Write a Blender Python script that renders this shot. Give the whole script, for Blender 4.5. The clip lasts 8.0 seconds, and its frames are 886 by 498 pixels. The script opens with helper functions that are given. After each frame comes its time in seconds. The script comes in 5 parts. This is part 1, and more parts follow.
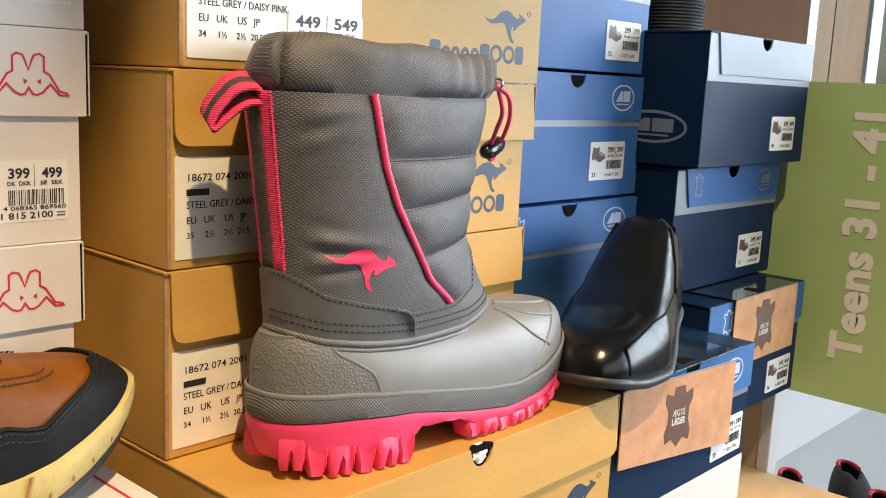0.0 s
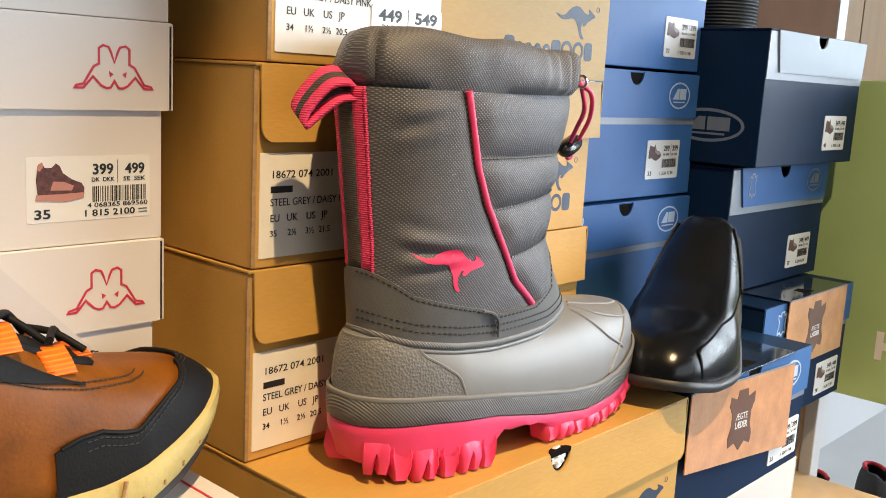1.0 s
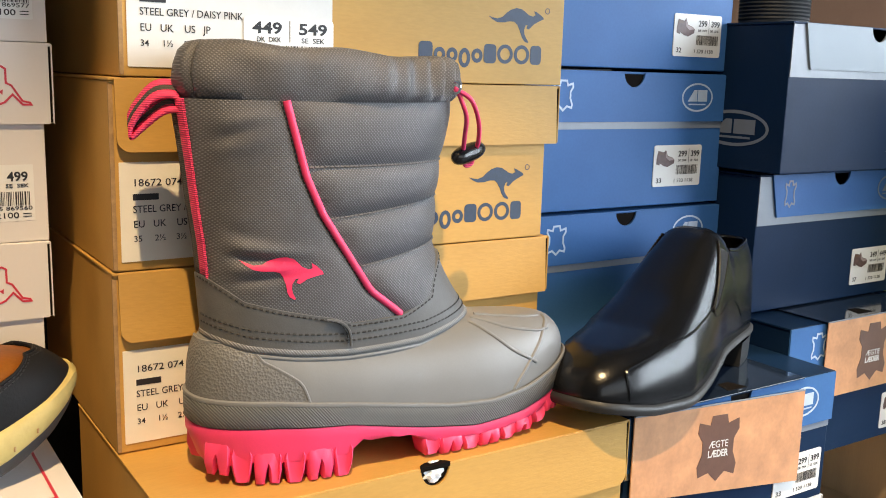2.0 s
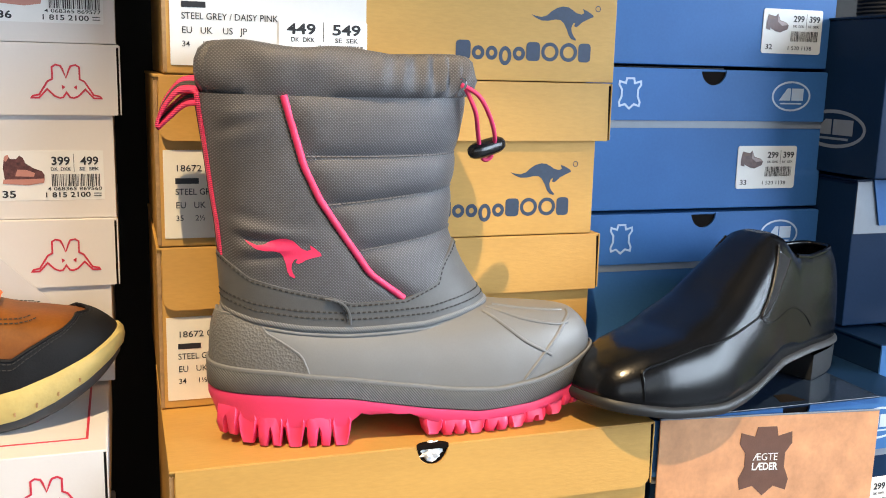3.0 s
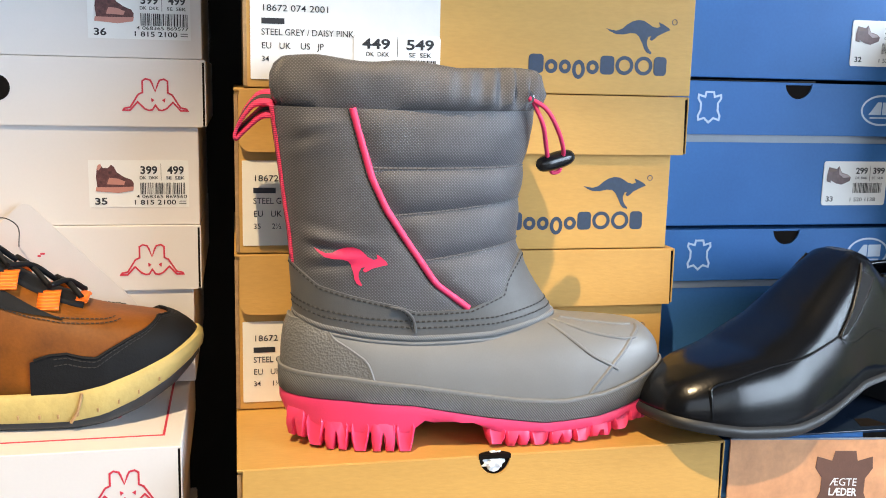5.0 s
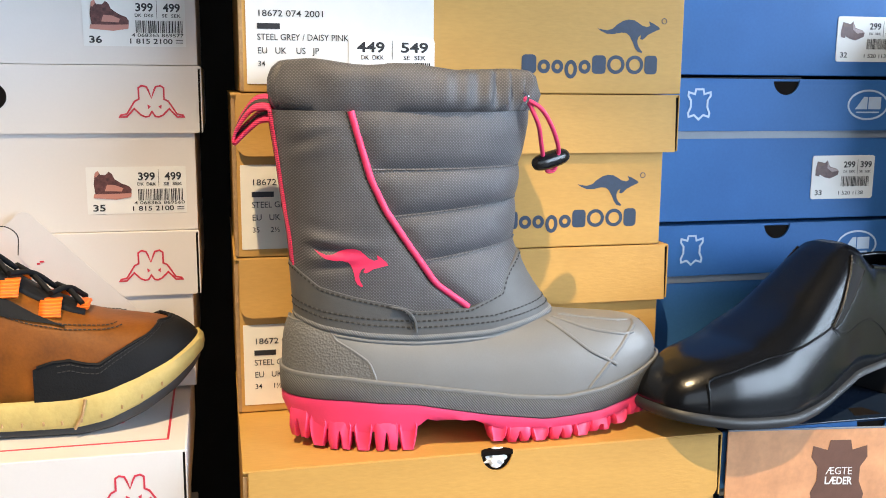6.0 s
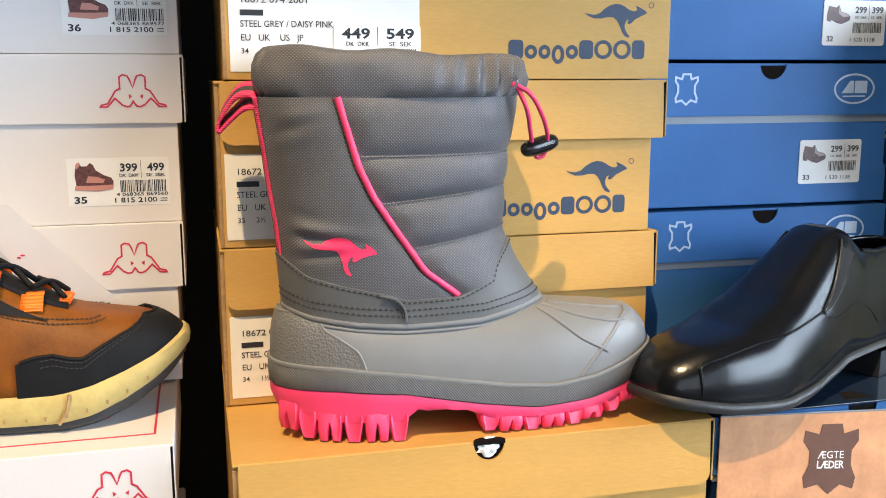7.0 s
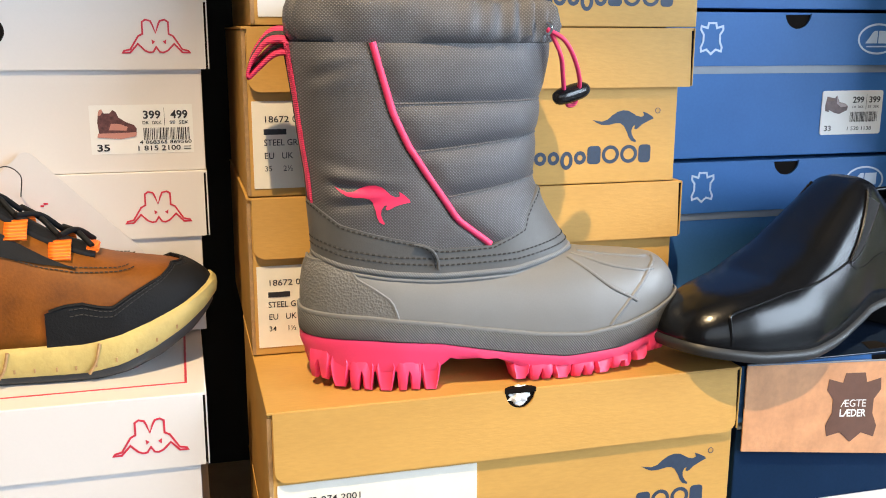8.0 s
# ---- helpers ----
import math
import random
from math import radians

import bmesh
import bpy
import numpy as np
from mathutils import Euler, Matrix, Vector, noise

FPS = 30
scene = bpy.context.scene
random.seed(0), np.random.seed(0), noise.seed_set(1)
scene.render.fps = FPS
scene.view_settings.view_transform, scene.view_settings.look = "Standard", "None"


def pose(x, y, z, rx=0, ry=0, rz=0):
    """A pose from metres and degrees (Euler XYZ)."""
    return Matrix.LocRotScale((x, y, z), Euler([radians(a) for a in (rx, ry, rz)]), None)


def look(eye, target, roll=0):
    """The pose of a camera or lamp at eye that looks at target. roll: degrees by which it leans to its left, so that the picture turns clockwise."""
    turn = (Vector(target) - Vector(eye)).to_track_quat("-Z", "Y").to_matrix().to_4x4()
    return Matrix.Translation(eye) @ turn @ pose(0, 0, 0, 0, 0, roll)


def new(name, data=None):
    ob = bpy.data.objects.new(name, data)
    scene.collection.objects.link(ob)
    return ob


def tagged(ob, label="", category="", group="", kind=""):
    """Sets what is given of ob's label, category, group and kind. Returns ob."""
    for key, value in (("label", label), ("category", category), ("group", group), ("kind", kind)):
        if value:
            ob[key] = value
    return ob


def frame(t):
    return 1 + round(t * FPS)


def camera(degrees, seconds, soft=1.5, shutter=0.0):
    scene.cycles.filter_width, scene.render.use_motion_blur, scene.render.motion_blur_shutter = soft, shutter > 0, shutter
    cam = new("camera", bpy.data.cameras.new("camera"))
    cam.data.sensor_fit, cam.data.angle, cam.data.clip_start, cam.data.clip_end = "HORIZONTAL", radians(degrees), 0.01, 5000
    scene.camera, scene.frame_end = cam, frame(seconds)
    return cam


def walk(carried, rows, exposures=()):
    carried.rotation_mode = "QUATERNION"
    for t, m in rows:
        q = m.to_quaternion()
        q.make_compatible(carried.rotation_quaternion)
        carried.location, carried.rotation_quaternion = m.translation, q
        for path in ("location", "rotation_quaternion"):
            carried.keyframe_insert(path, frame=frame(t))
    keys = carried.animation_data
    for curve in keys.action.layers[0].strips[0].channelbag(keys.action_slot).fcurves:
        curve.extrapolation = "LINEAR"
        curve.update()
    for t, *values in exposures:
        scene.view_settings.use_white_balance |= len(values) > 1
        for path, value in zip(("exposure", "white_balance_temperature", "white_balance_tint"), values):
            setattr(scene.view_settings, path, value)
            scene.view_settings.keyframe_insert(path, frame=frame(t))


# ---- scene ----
cam = camera(49.6, 8.0, soft=0.95)
METRES, EYE, TILT, LEAN, TURN = 0.54, 1.0284, -9.829, -2.570, -47.190
ROWS = [
    (0.0, 0.0, 0.0, 0.0, -0.0, 0.0, 0.0),
    (0.5, -0.0607, 0.0317, 0.0055, -1.88, -0.32, -0.34),
    (1.0, -0.091, 0.0218, 0.0049, 0.1, -0.29, -0.5),
    (1.5, 0.0873, 0.0422, 0.0185, 6.37, -0.22, -0.74),
    (3.0, 0.5872, 0.1362, 0.016, 28.57, -0.85, -3.9),
    (3.5, 0.6181, 0.1387, 0.0207, 32.49, -1.02, -4.81),
    (4.0, 0.6432, 0.1602, 0.0263, 34.35, -0.84, -5.2),
    (4.5, 0.6396, 0.1585, 0.0186, 34.97, -0.68, -5.14),
    (6.0, 0.6275, 0.1278, 0.0122, 33.92, -0.3, -3.79),
    (6.5, 0.6271, 0.1354, 0.0096, 33.34, -0.35, -3.38),
    (7.0, 0.6118, 0.1347, 0.0038, 32.79, -0.57, -3.08),
    (7.5, 0.6051, 0.1261, -0.0051, 32.2, -1.27, -2.97),
    (8.0, 0.5614, 0.1101, -0.0094, 31.88, -3.09, -3.2),
]
walk(cam, [(t, pose(-0.2562, -0.3708, EYE, TILT, LEAN, TURN) @ pose(METRES * x, METRES * y, METRES * z, 90 + pitch, roll, yaw)) for t, x, y, z, yaw, pitch, roll in ROWS],
     [(0.0, -0.10, 7000, 10), (1.5, -0.10, 7150, 11), (3.0, -0.03, 6600, 10), (4.5, 0.0, 6400, 10), (6.5, 0.0, 6350, 10), (8.0, 0.0, 6550, 10)])

# ---- light ----
world = bpy.data.worlds.new("world")
scene.world = world
world.use_nodes = True
bg = world.node_tree.nodes["Background"]
sky = world.node_tree.nodes.new("ShaderNodeTexSky")
sky.sky_type, sky.sun_disc = "NISHITA", False
sky.sun_elevation, sky.sun_rotation = radians(40), radians(190)
world.node_tree.links.new(sky.outputs["Color"], bg.inputs["Color"])
bg.inputs["Strength"].default_value = 0.08
scene.view_settings.exposure = 0.0


def lamp(name, kind, m, energy, colour, **more):
    data = bpy.data.lights.new(name, kind)
    data.energy, data.color = energy, colour
    if kind == "AREA":
        data.shape, data.size, data.size_y = "RECTANGLE", more["size"], more["size_y"]
    if kind == "SPOT":
        data.spot_size, data.spot_blend, data.shadow_soft_size = radians(more["cone"]), more.get("edge", 0.06), more["soft"]
    ob = new(name, data)
    ob.matrix_world = m
    return ob


SPOT_AT, SPOT_AIM = Vector((-0.56, -1.50, 3.80)), Vector((0.0, -0.68, 0.15))
lamp("spot_light", "SPOT", look(SPOT_AT, SPOT_AIM), 720, (1.0, 0.74, 0.43), cone=36.4, soft=0.035)
lamp("window_light", "AREA", look((3.30, -2.10, 1.65), (0.3, 0.0, 1.0)), 245, (0.70, 0.84, 1.0), size=2.7, size_y=2.1)
# unseen fill spot, added only to brighten the green sign
SIGN_FILL_AT, SIGN_FILL_AIM = Vector((-0.85, -1.50, 3.80)), Vector((0.87, 0.08, 0.84))
lamp("spot_light", "SPOT", look(SIGN_FILL_AT, SIGN_FILL_AIM), 330, (1.0, 0.82, 0.58), cone=12.5, soft=0.045, edge=0.8)
lamp("window_light", "AREA", look((0.3, -3.95, 1.75), (0.3, 0, 1.2)), 40, (0.72, 0.85, 1.0), size=4.2, size_y=2.2)


# ---- materials ----
def mat(name, col, rough=0.6, metal=0.0, var=0.10, scale=35, bump=0.15, bscale=900, spec=0.5, stretch=(1, 1, 1), coat=0.0, kind="", pitch=0.0016, depth=0.0004, tones=(0.74, 1.32)):
    m = bpy.data.materials.new(name)
    m.use_nodes = True
    n, ln = m.node_tree.nodes, m.node_tree.links
    b = n["Principled BSDF"]
    b.inputs["Roughness"].default_value, b.inputs["Metallic"].default_value = rough, metal
    b.inputs["Specular IOR Level"].default_value, b.inputs["Coat Weight"].default_value = spec, coat
    tc, mp = n.new("ShaderNodeTexCoord"), n.new("ShaderNodeMapping")
    mp.inputs["Scale"].default_value = stretch
    ln.new(tc.outputs["Object"], mp.inputs["Vector"])
    wide, fine = n.new("ShaderNodeTexNoise"), n.new("ShaderNodeTexNoise")
    wide.inputs["Scale"].default_value, wide.inputs["Detail"].default_value = scale, 5
    fine.inputs["Scale"].default_value, fine.inputs["Detail"].default_value = bscale, 3
    for t in (wide, fine):
        ln.new(mp.outputs["Vector"], t.inputs["Vector"])
    blend = n.new("ShaderNodeMath")
    blend.operation = "MULTIPLY_ADD"
    ln.new(fine.outputs["Fac"], blend.inputs[0])
    blend.inputs[1].default_value = 0.35
    ln.new(wide.outputs["Fac"], blend.inputs[2])
    ramp = n.new("ShaderNodeValToRGB")
    ramp.color_ramp.elements[0].position, ramp.color_ramp.elements[1].position = 0.4, 0.95
    ramp.color_ramp.elements[0].color = (*[c * (1 - var) for c in col], 1)
    ramp.color_ramp.elements[1].color = (*[min(1, c * (1 + var)) for c in col], 1)
    ln.new(blend.outputs[0], ramp.inputs["Fac"])
    colour = ramp.outputs["Color"]
    bp = n.new("ShaderNodeBump")
    bp.inputs["Strength"].default_value, bp.inputs["Distance"].default_value = bump, 0.0006
    height = fine.outputs["Fac"]
    if kind in ("weave", "ribs", "webbing"):
        waves = []
        turns = {"weave": ((0, 45, 0), (0, -45, 0)), "ribs": ((0, 40, 0), (0, 40, 0)), "webbing": ((0, 90, 0), (0, 90, 0))}[kind]
        for turn in turns:
            w, mm = n.new("ShaderNodeTexWave"), n.new("ShaderNodeMapping")
            mm.inputs["Rotation"].default_value = [radians(a) for a in turn]
            ln.new(tc.outputs["Object"], mm.inputs["Vector"])
            ln.new(mm.outputs["Vector"], w.inputs["Vector"])
            w.inputs["Scale"].default_value = 2 * math.pi / (20 * pitch)
            w.inputs["Distortion"].default_value = 0.25
            waves.append(w)
        prod = n.new("ShaderNodeMath")
        prod.operation = "MULTIPLY"
        ln.new(waves[0].outputs["Fac"], prod.inputs[0])
        ln.new(waves[1].outputs["Fac"], prod.inputs[1])
        height = prod.outputs[0]
        bp.inputs["Strength"].default_value, bp.inputs["Distance"].default_value = 1.0, depth
        mix = n.new("ShaderNodeMix")
        mix.data_type, mix.blend_type = "RGBA", "MULTIPLY"
        mix.inputs["Factor"].default_value = 1.0
        tone = n.new("ShaderNodeMapRange")
        tone.inputs["To Min"].default_value, tone.inputs["To Max"].default_value = tones
        ln.new(height, tone.inputs["Value"])
        ln.new(ramp.outputs["Color"], mix.inputs["A"])
        ln.new(tone.outputs["Result"], mix.inputs["B"])
        colour = mix.outputs["Result"]
    if kind == "pebble":
        v = n.new("ShaderNodeTexVoronoi")
        v.inputs["Scale"].default_value = 1 / pitch
        ln.new(mp.outputs["Vector"], v.inputs["Vector"])
        height = v.outputs["Distance"]
        bp.inputs["Strength"].default_value, bp.inputs["Distance"].default_value = 0.9, depth
    ln.new(height, bp.inputs["Height"])
    ln.new(colour, b.inputs["Base Color"])
    ln.new(bp.outputs["Normal"], b.inputs["Normal"])
    return m


KRAFT = mat("kraft_card", (0.54, 0.308, 0.080), 0.54, var=0.14, scale=14, bump=0.20, bscale=600, stretch=(0.25, 1, 1), spec=0.35)
# brown of raw card edges, also the shade in the midsole grooves
EDGE_AND_GROOVE = mat("raw_edge_and_groove_shade", (0.36, 0.22, 0.10), 0.8, var=0.25, scale=200)
PRINT_NAVY = mat("navy_ink", (0.022, 0.042, 0.085), 0.55, var=0.15, scale=300)
WHITE_CARD = mat("white_card", (0.67, 0.640, 0.624), 0.42, var=0.03, scale=9, bump=0.05, bscale=500)
WHITE_PAPER = mat("label_paper", (0.74, 0.74, 0.73), 0.5, var=0.03, scale=60, bump=0.05)
TAN_PAPER = mat("cream_label_paper", (0.80, 0.76, 0.66), 0.6, var=0.04, scale=60, bump=0.05)
BLUE_PAPER = mat("coated_price_sticker", (0.92, 0.92, 0.93), 0.45, var=0.02, scale=60, bump=0.03)
INK = mat("black_ink", (0.018, 0.018, 0.022), 0.5, var=0.2, scale=300)
RED_INK = mat("red_ink", (0.55, 0.03, 0.06), 0.45, var=0.10, scale=200)
BLUE_CARD = mat("blue_coated_card", (0.036, 0.130, 0.345), 0.48, var=0.14, scale=10, bump=0.08, bscale=420, spec=0.20)
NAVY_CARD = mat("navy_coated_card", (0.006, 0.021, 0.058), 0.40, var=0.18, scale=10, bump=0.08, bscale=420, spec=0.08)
PALE_BLUE = mat("pale_blue_print", (0.44, 0.54, 0.68), 0.4, var=0.06, scale=80)
SILVER_PRINT = mat("grey_blue_print", (0.18, 0.21, 0.26), 0.4, var=0.05, scale=80)
# near-black fill that stands for the shade inside holes, notches and folds
CARD_SHADE = mat("hole_shade", (0.010, 0.008, 0.007), 0.9, var=0.2, scale=60, spec=0.05)
SLEEVE = mat("leather_print_sleeve", (0.58, 0.290, 0.145), 0.32, var=0.22, scale=45, bump=0.25, bscale=260, coat=0.35)
HIDE_INK = mat("brown_hide_print", (0.125, 0.060, 0.040), 0.4, var=0.15, scale=90)
PALE_CARD = mat("pale_silver_card", (0.22, 0.27, 0.32), 0.55, var=0.06, scale=20)
CLEAR_TOP = mat("clear_plastic_over_navy", (0.012, 0.022, 0.045), 0.12, var=0.15, scale=20, bump=0.03, coat=0.4)
TISSUE = mat("tissue_paper", (0.78, 0.80, 0.83), 0.7, var=0.08, scale=120, bump=0.6, bscale=220)
FABRIC = mat("grey_woven_nylon", (0.116, 0.115, 0.123), 0.48, var=0.18, scale=30, kind="weave", pitch=0.0014, depth=0.00023, spec=0.5, tones=(0.66, 1.42))
STRAP = mat("dark_grey_synthetic_leather", (0.105, 0.107, 0.108), 0.55, var=0.10, scale=70, bump=0.25, bscale=900)
RUBBER = mat("grey_moulded_rubber", (0.185, 0.188, 0.190), 0.42, var=0.07, scale=22, bump=0.05, bscale=900, spec=0.5)
RUBBER_RIB = mat("ribbed_grey_rubber", (0.120, 0.120, 0.118), 0.55, var=0.06, scale=40, kind="ribs", pitch=0.0013, depth=0.0004, tones=(0.84, 1.16))
RUBBER_PEBBLE = mat("pebbled_grey_rubber", (0.150, 0.150, 0.148), 0.5, var=0.06, scale=40, kind="pebble", pitch=0.0016, depth=0.0005)
RUBBER_RIM = mat("ribbed_rim_rubber", (0.185, 0.188, 0.190), 0.5, var=0.06, scale=40, kind="ribs", pitch=0.0012, depth=0.0002, tones=(0.90, 1.10))
PINK_RUBBER = mat("pink_rubber", (0.80, 0.050, 0.155), 0.45, var=0.07, scale=50, bump=0.08)
PINK_CORD = mat("pink_cord", (0.80, 0.045, 0.150), 0.7, var=0.12, scale=300, kind="webbing", pitch=0.0012, depth=0.0003)
PINK_PIPE = mat("pink_piping_cloth", (0.80, 0.045, 0.150), 0.5, var=0.10, scale=200, bump=0.2)
PINK_INK = mat("pink_transfer_print", (0.78, 0.035, 0.120), 0.5, var=0.05, scale=90)
DARK_WEB = mat("dark_webbing", (0.060, 0.050, 0.045), 0.8, var=0.15, scale=300, kind="webbing", pitch=0.0012, depth=0.0003)
THREAD = mat("dark_thread", (0.014, 0.014, 0.015), 0.7, var=0.2, scale=400)
GREY_THREAD = mat("grey_thread", (0.13, 0.13, 0.14), 0.7, var=0.2, scale=400)
LINING = mat("dark_lining", (0.030, 0.030, 0.032), 0.95, var=0.2, scale=200, bump=0.5)
BLACK_PLASTIC = mat("black_plastic", (0.010, 0.010, 0.011), 0.22, var=0.1, scale=60, bump=0.02)
CHROME = mat("chrome", (0.75, 0.75, 0.77), 0.2, metal=1.0, var=0.05)
BLACK_LEATHER = mat("polished_black_leather", (0.004, 0.0045, 0.006), 0.23, var=0.15, scale=60, bump=0.16, bscale=420, spec=0.44)
BLACK_ELASTIC = mat("black_elastic", (0.006, 0.006, 0.0065), 0.7, var=0.2, scale=200, spec=0.2)
BLACK_SOLE = mat("black_rubber_sole", (0.022, 0.024, 0.027), 0.5, var=0.15, scale=80, bump=0.15)
BROWN_LEATHER = mat("tan_brown_leather", (0.172, 0.052, 0.0035), 0.5, spec=0.3, var=0.34, scale=45, bump=0.20, bscale=500)
BLACK_NUBUCK = mat("black_nubuck", (0.009, 0.0095, 0.011), 0.6, var=0.2, scale=70, bump=0.3, bscale=700, spec=0.15)
CREAM_SOLE = mat("cream_foam_sole", (0.46, 0.36, 0.125), 0.6, var=0.14, scale=60, bump=0.5, bscale=300)
ORANGE_WEB = mat("orange_webbing", (0.90, 0.16, 0.004), 0.6, var=0.08, scale=200, kind="webbing", pitch=0.0018, depth=0.0003)
TAG_CARD = mat("grey_hang_tag", (0.62, 0.60, 0.60), 0.4, var=0.03, scale=40)
SIGN_GREEN = mat("green_sign_print", (0.46, 0.61, 0.25), 0.6, var=0.05, scale=14, bump=0.03)
SIGN_TEXT = mat("cream_sign_lettering", (0.92, 0.86, 0.74), 0.5, var=0.03, scale=40)
WOOD = mat("light_beech", (0.46, 0.32, 0.18), 0.5, var=0.12, scale=30, stretch=(1, 1, 0.08), bump=0.1)
WALL_WOOD = mat("brown_beech_lining", (0.180, 0.098, 0.036), 0.6, var=0.16, scale=30, stretch=(1, 1, 0.08), bump=0.1)
BRIGHT_PAINT = mat("bright_white_paint", (0.66, 0.69, 0.72), 0.4, var=0.02, scale=8, bump=0.04)
WHITE_PAINT = mat("white_paint", (0.43, 0.425, 0.42), 0.5, var=0.03, scale=8, bump=0.05)
# colour of the shadow on the wood wall, used on a sheet
WALL_SHADOW = mat("wall_shadow", (0.10, 0.050, 0.028), 0.9, var=0.10, scale=12, spec=0.1)
DARK_BOARD = mat("dark_back_board", (0.022, 0.019, 0.017), 0.8, var=0.2, scale=12)
# floor and plaster colours kept dark so the unseen room bounces little light
FLOOR = mat("grey_vinyl_floor", (0.06, 0.057, 0.054), 0.45, var=0.12, scale=12, bump=0.05)
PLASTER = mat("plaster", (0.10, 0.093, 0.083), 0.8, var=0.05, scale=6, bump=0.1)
GLASS = bpy.data.materials.new("window_glass")
GLASS.use_nodes = True
GLASS.node_tree.nodes["Principled BSDF"].inputs["Transmission Weight"].default_value = 1.0
GLASS.node_tree.nodes["Principled BSDF"].inputs["Roughness"].default_value = 0.02
RED_FELT = mat("red_felt", (0.45, 0.02, 0.03), 0.9, var=0.2, scale=90, bump=0.5)
BLACK_FELT = mat("black_felt", (0.020, 0.020, 0.022), 0.9, var=0.3, scale=90, bump=0.5)
LAMP_GLOW = bpy.data.materials.new("lamp_lens")
LAMP_GLOW.use_nodes = True
LAMP_GLOW.node_tree.nodes["Principled BSDF"].inputs["Emission Color"].default_value = (1, 0.85, 0.6, 1)
LAMP_GLOW.node_tree.nodes["Principled BSDF"].inputs["Emission Strength"].default_value = 8


# ---- building helpers ----
def base_of(ob):
    m = Matrix.Identity(4)
    while ob is not None:
        m, ob = ob.matrix_basis @ m, ob.parent
    return m


def part(name, bm, material, parent, label="", at_world=False, smooth=False):
    """One mesh under a thing or a part; at_world: bm is in world metres."""
    if at_world and parent is not None:
        bm.transform(base_of(parent).inverted())
    bmesh.ops.recalc_face_normals(bm, faces=bm.faces)
    me = bpy.data.meshes.new(name)
    bm.to_mesh(me)
    bm.free()
    me.materials.append(material)
    if smooth:
        me.polygons.foreach_set("use_smooth", [True] * len(me.polygons))
        me.set_sharp_from_angle(angle=radians(50))
    ob = new(name, me)
    ob.parent = parent
    if label:
        ob["label"] = label
    return ob


def thing(name, m, label, category, group="", kind=""):
    ob = new(name)
    ob.empty_display_size = 0.02
    ob.matrix_basis = m
    return tagged(ob, label, category, group, kind)


def slab(x0, x1, y0, y1, z0, z1, bev=0.0, bm=None, seg=2):
    """A box, with its edges rounded by bev."""
    own = bmesh.new()
    r = bmesh.ops.create_cube(own, size=1)
    for v in r["verts"]:
        v.co = Vector((x0 + (v.co.x + 0.5) * (x1 - x0), y0 + (v.co.y + 0.5) * (y1 - y0), z0 + (v.co.z + 0.5) * (z1 - z0)))
    if bev > 0:
        bmesh.ops.bevel(own, geom=own.edges[:], offset=bev, segments=seg, affect="EDGES", profile=0.6)
    if bm is None:
        return own
    me = bpy.data.meshes.new("t")
    own.to_mesh(me)
    own.free()
    bm.from_mesh(me)
    bpy.data.meshes.remove(me)
    return bm


def plate(poly, y0, y1, bm=None):
    """A flat plate with the outline poly [(x, z)], from depth y0 to y1."""
    bm = bm or bmesh.new()
    a = [bm.verts.new((x, y0, z)) for x, z in poly]
    b = [bm.verts.new((x, y1, z)) for x, z in poly]
    bm.faces.new(a)
    bm.faces.new(b[::-1])
    for i in range(len(a)):
        j = (i + 1) % len(a)
        bm.faces.new((a[i], b[i], b[j], a[j]))
    bm.normal_update()
    bmesh.ops.triangulate(bm, faces=[f for f in bm.faces if len(f.verts) > 4])
    return bm


def rounded(x0, x1, z0, z1, r, corners="abcd", n=5):
    """A rectangle's outline with rounded corners: a low left, b low right, c top right, d top left."""
    out = []
    for key, cx, cz, a0 in (("a", x0 + r, z0 + r, 180), ("b", x1 - r, z0 + r, 270), ("c", x1 - r, z1 - r, 0), ("d", x0 + r, z1 - r, 90)):
        if key in corners and r > 0:
            out += [(cx + r * math.cos(radians(a0 + 90 * i / n)), cz + r * math.sin(radians(a0 + 90 * i / n))) for i in range(n + 1)]
        else:
            out.append({"a": (x0, z0), "b": (x1, z0), "c": (x1, z1), "d": (x0, z1)}[key])
    return out


def ring(outer, inner, y0, y1, bm=None):
    """A flat band between two outlines with the same number of corners."""
    bm = bm or bmesh.new()
    rows = [[bm.verts.new((x, y, z)) for x, z in o] for y in (y0, y1) for o in (outer, inner)]
    n = len(outer)
    for i in range(n):
        j = (i + 1) % n
        for p, q in ((0, 1), (1, 3), (3, 2), (2, 0)):
            bm.faces.new((rows[p][i], rows[p][j], rows[q][j], rows[q][i]))
    return bm


def oval(cx, cz, a, b, n=32):
    return [(cx + a * math.cos(2 * math.pi * i / n), cz + b * math.sin(2 * math.pi * i / n)) for i in range(n)]


def inset(poly, d):
    """The outline poly moved inwards by about d."""
    out, n = [], len(poly)
    area = sum(poly[i][0] * poly[(i + 1) % n][1] - poly[(i + 1) % n][0] * poly[i][1] for i in range(n))
    sgn = 1 if area > 0 else -1
    for i in range(n):
        a, b, c = Vector(poly[i - 1]), Vector(poly[i]), Vector(poly[(i + 1) % n])
        e1, e2 = (b - a).normalized(), (c - b).normalized()
        n1, n2 = Vector((-e1.y, e1.x)) * sgn, Vector((-e2.y, e2.x)) * sgn
        m = n1 + n2
        m = m / max(0.5, m.length_squared / 2)
        out.append(tuple(b + m * d))
    return out


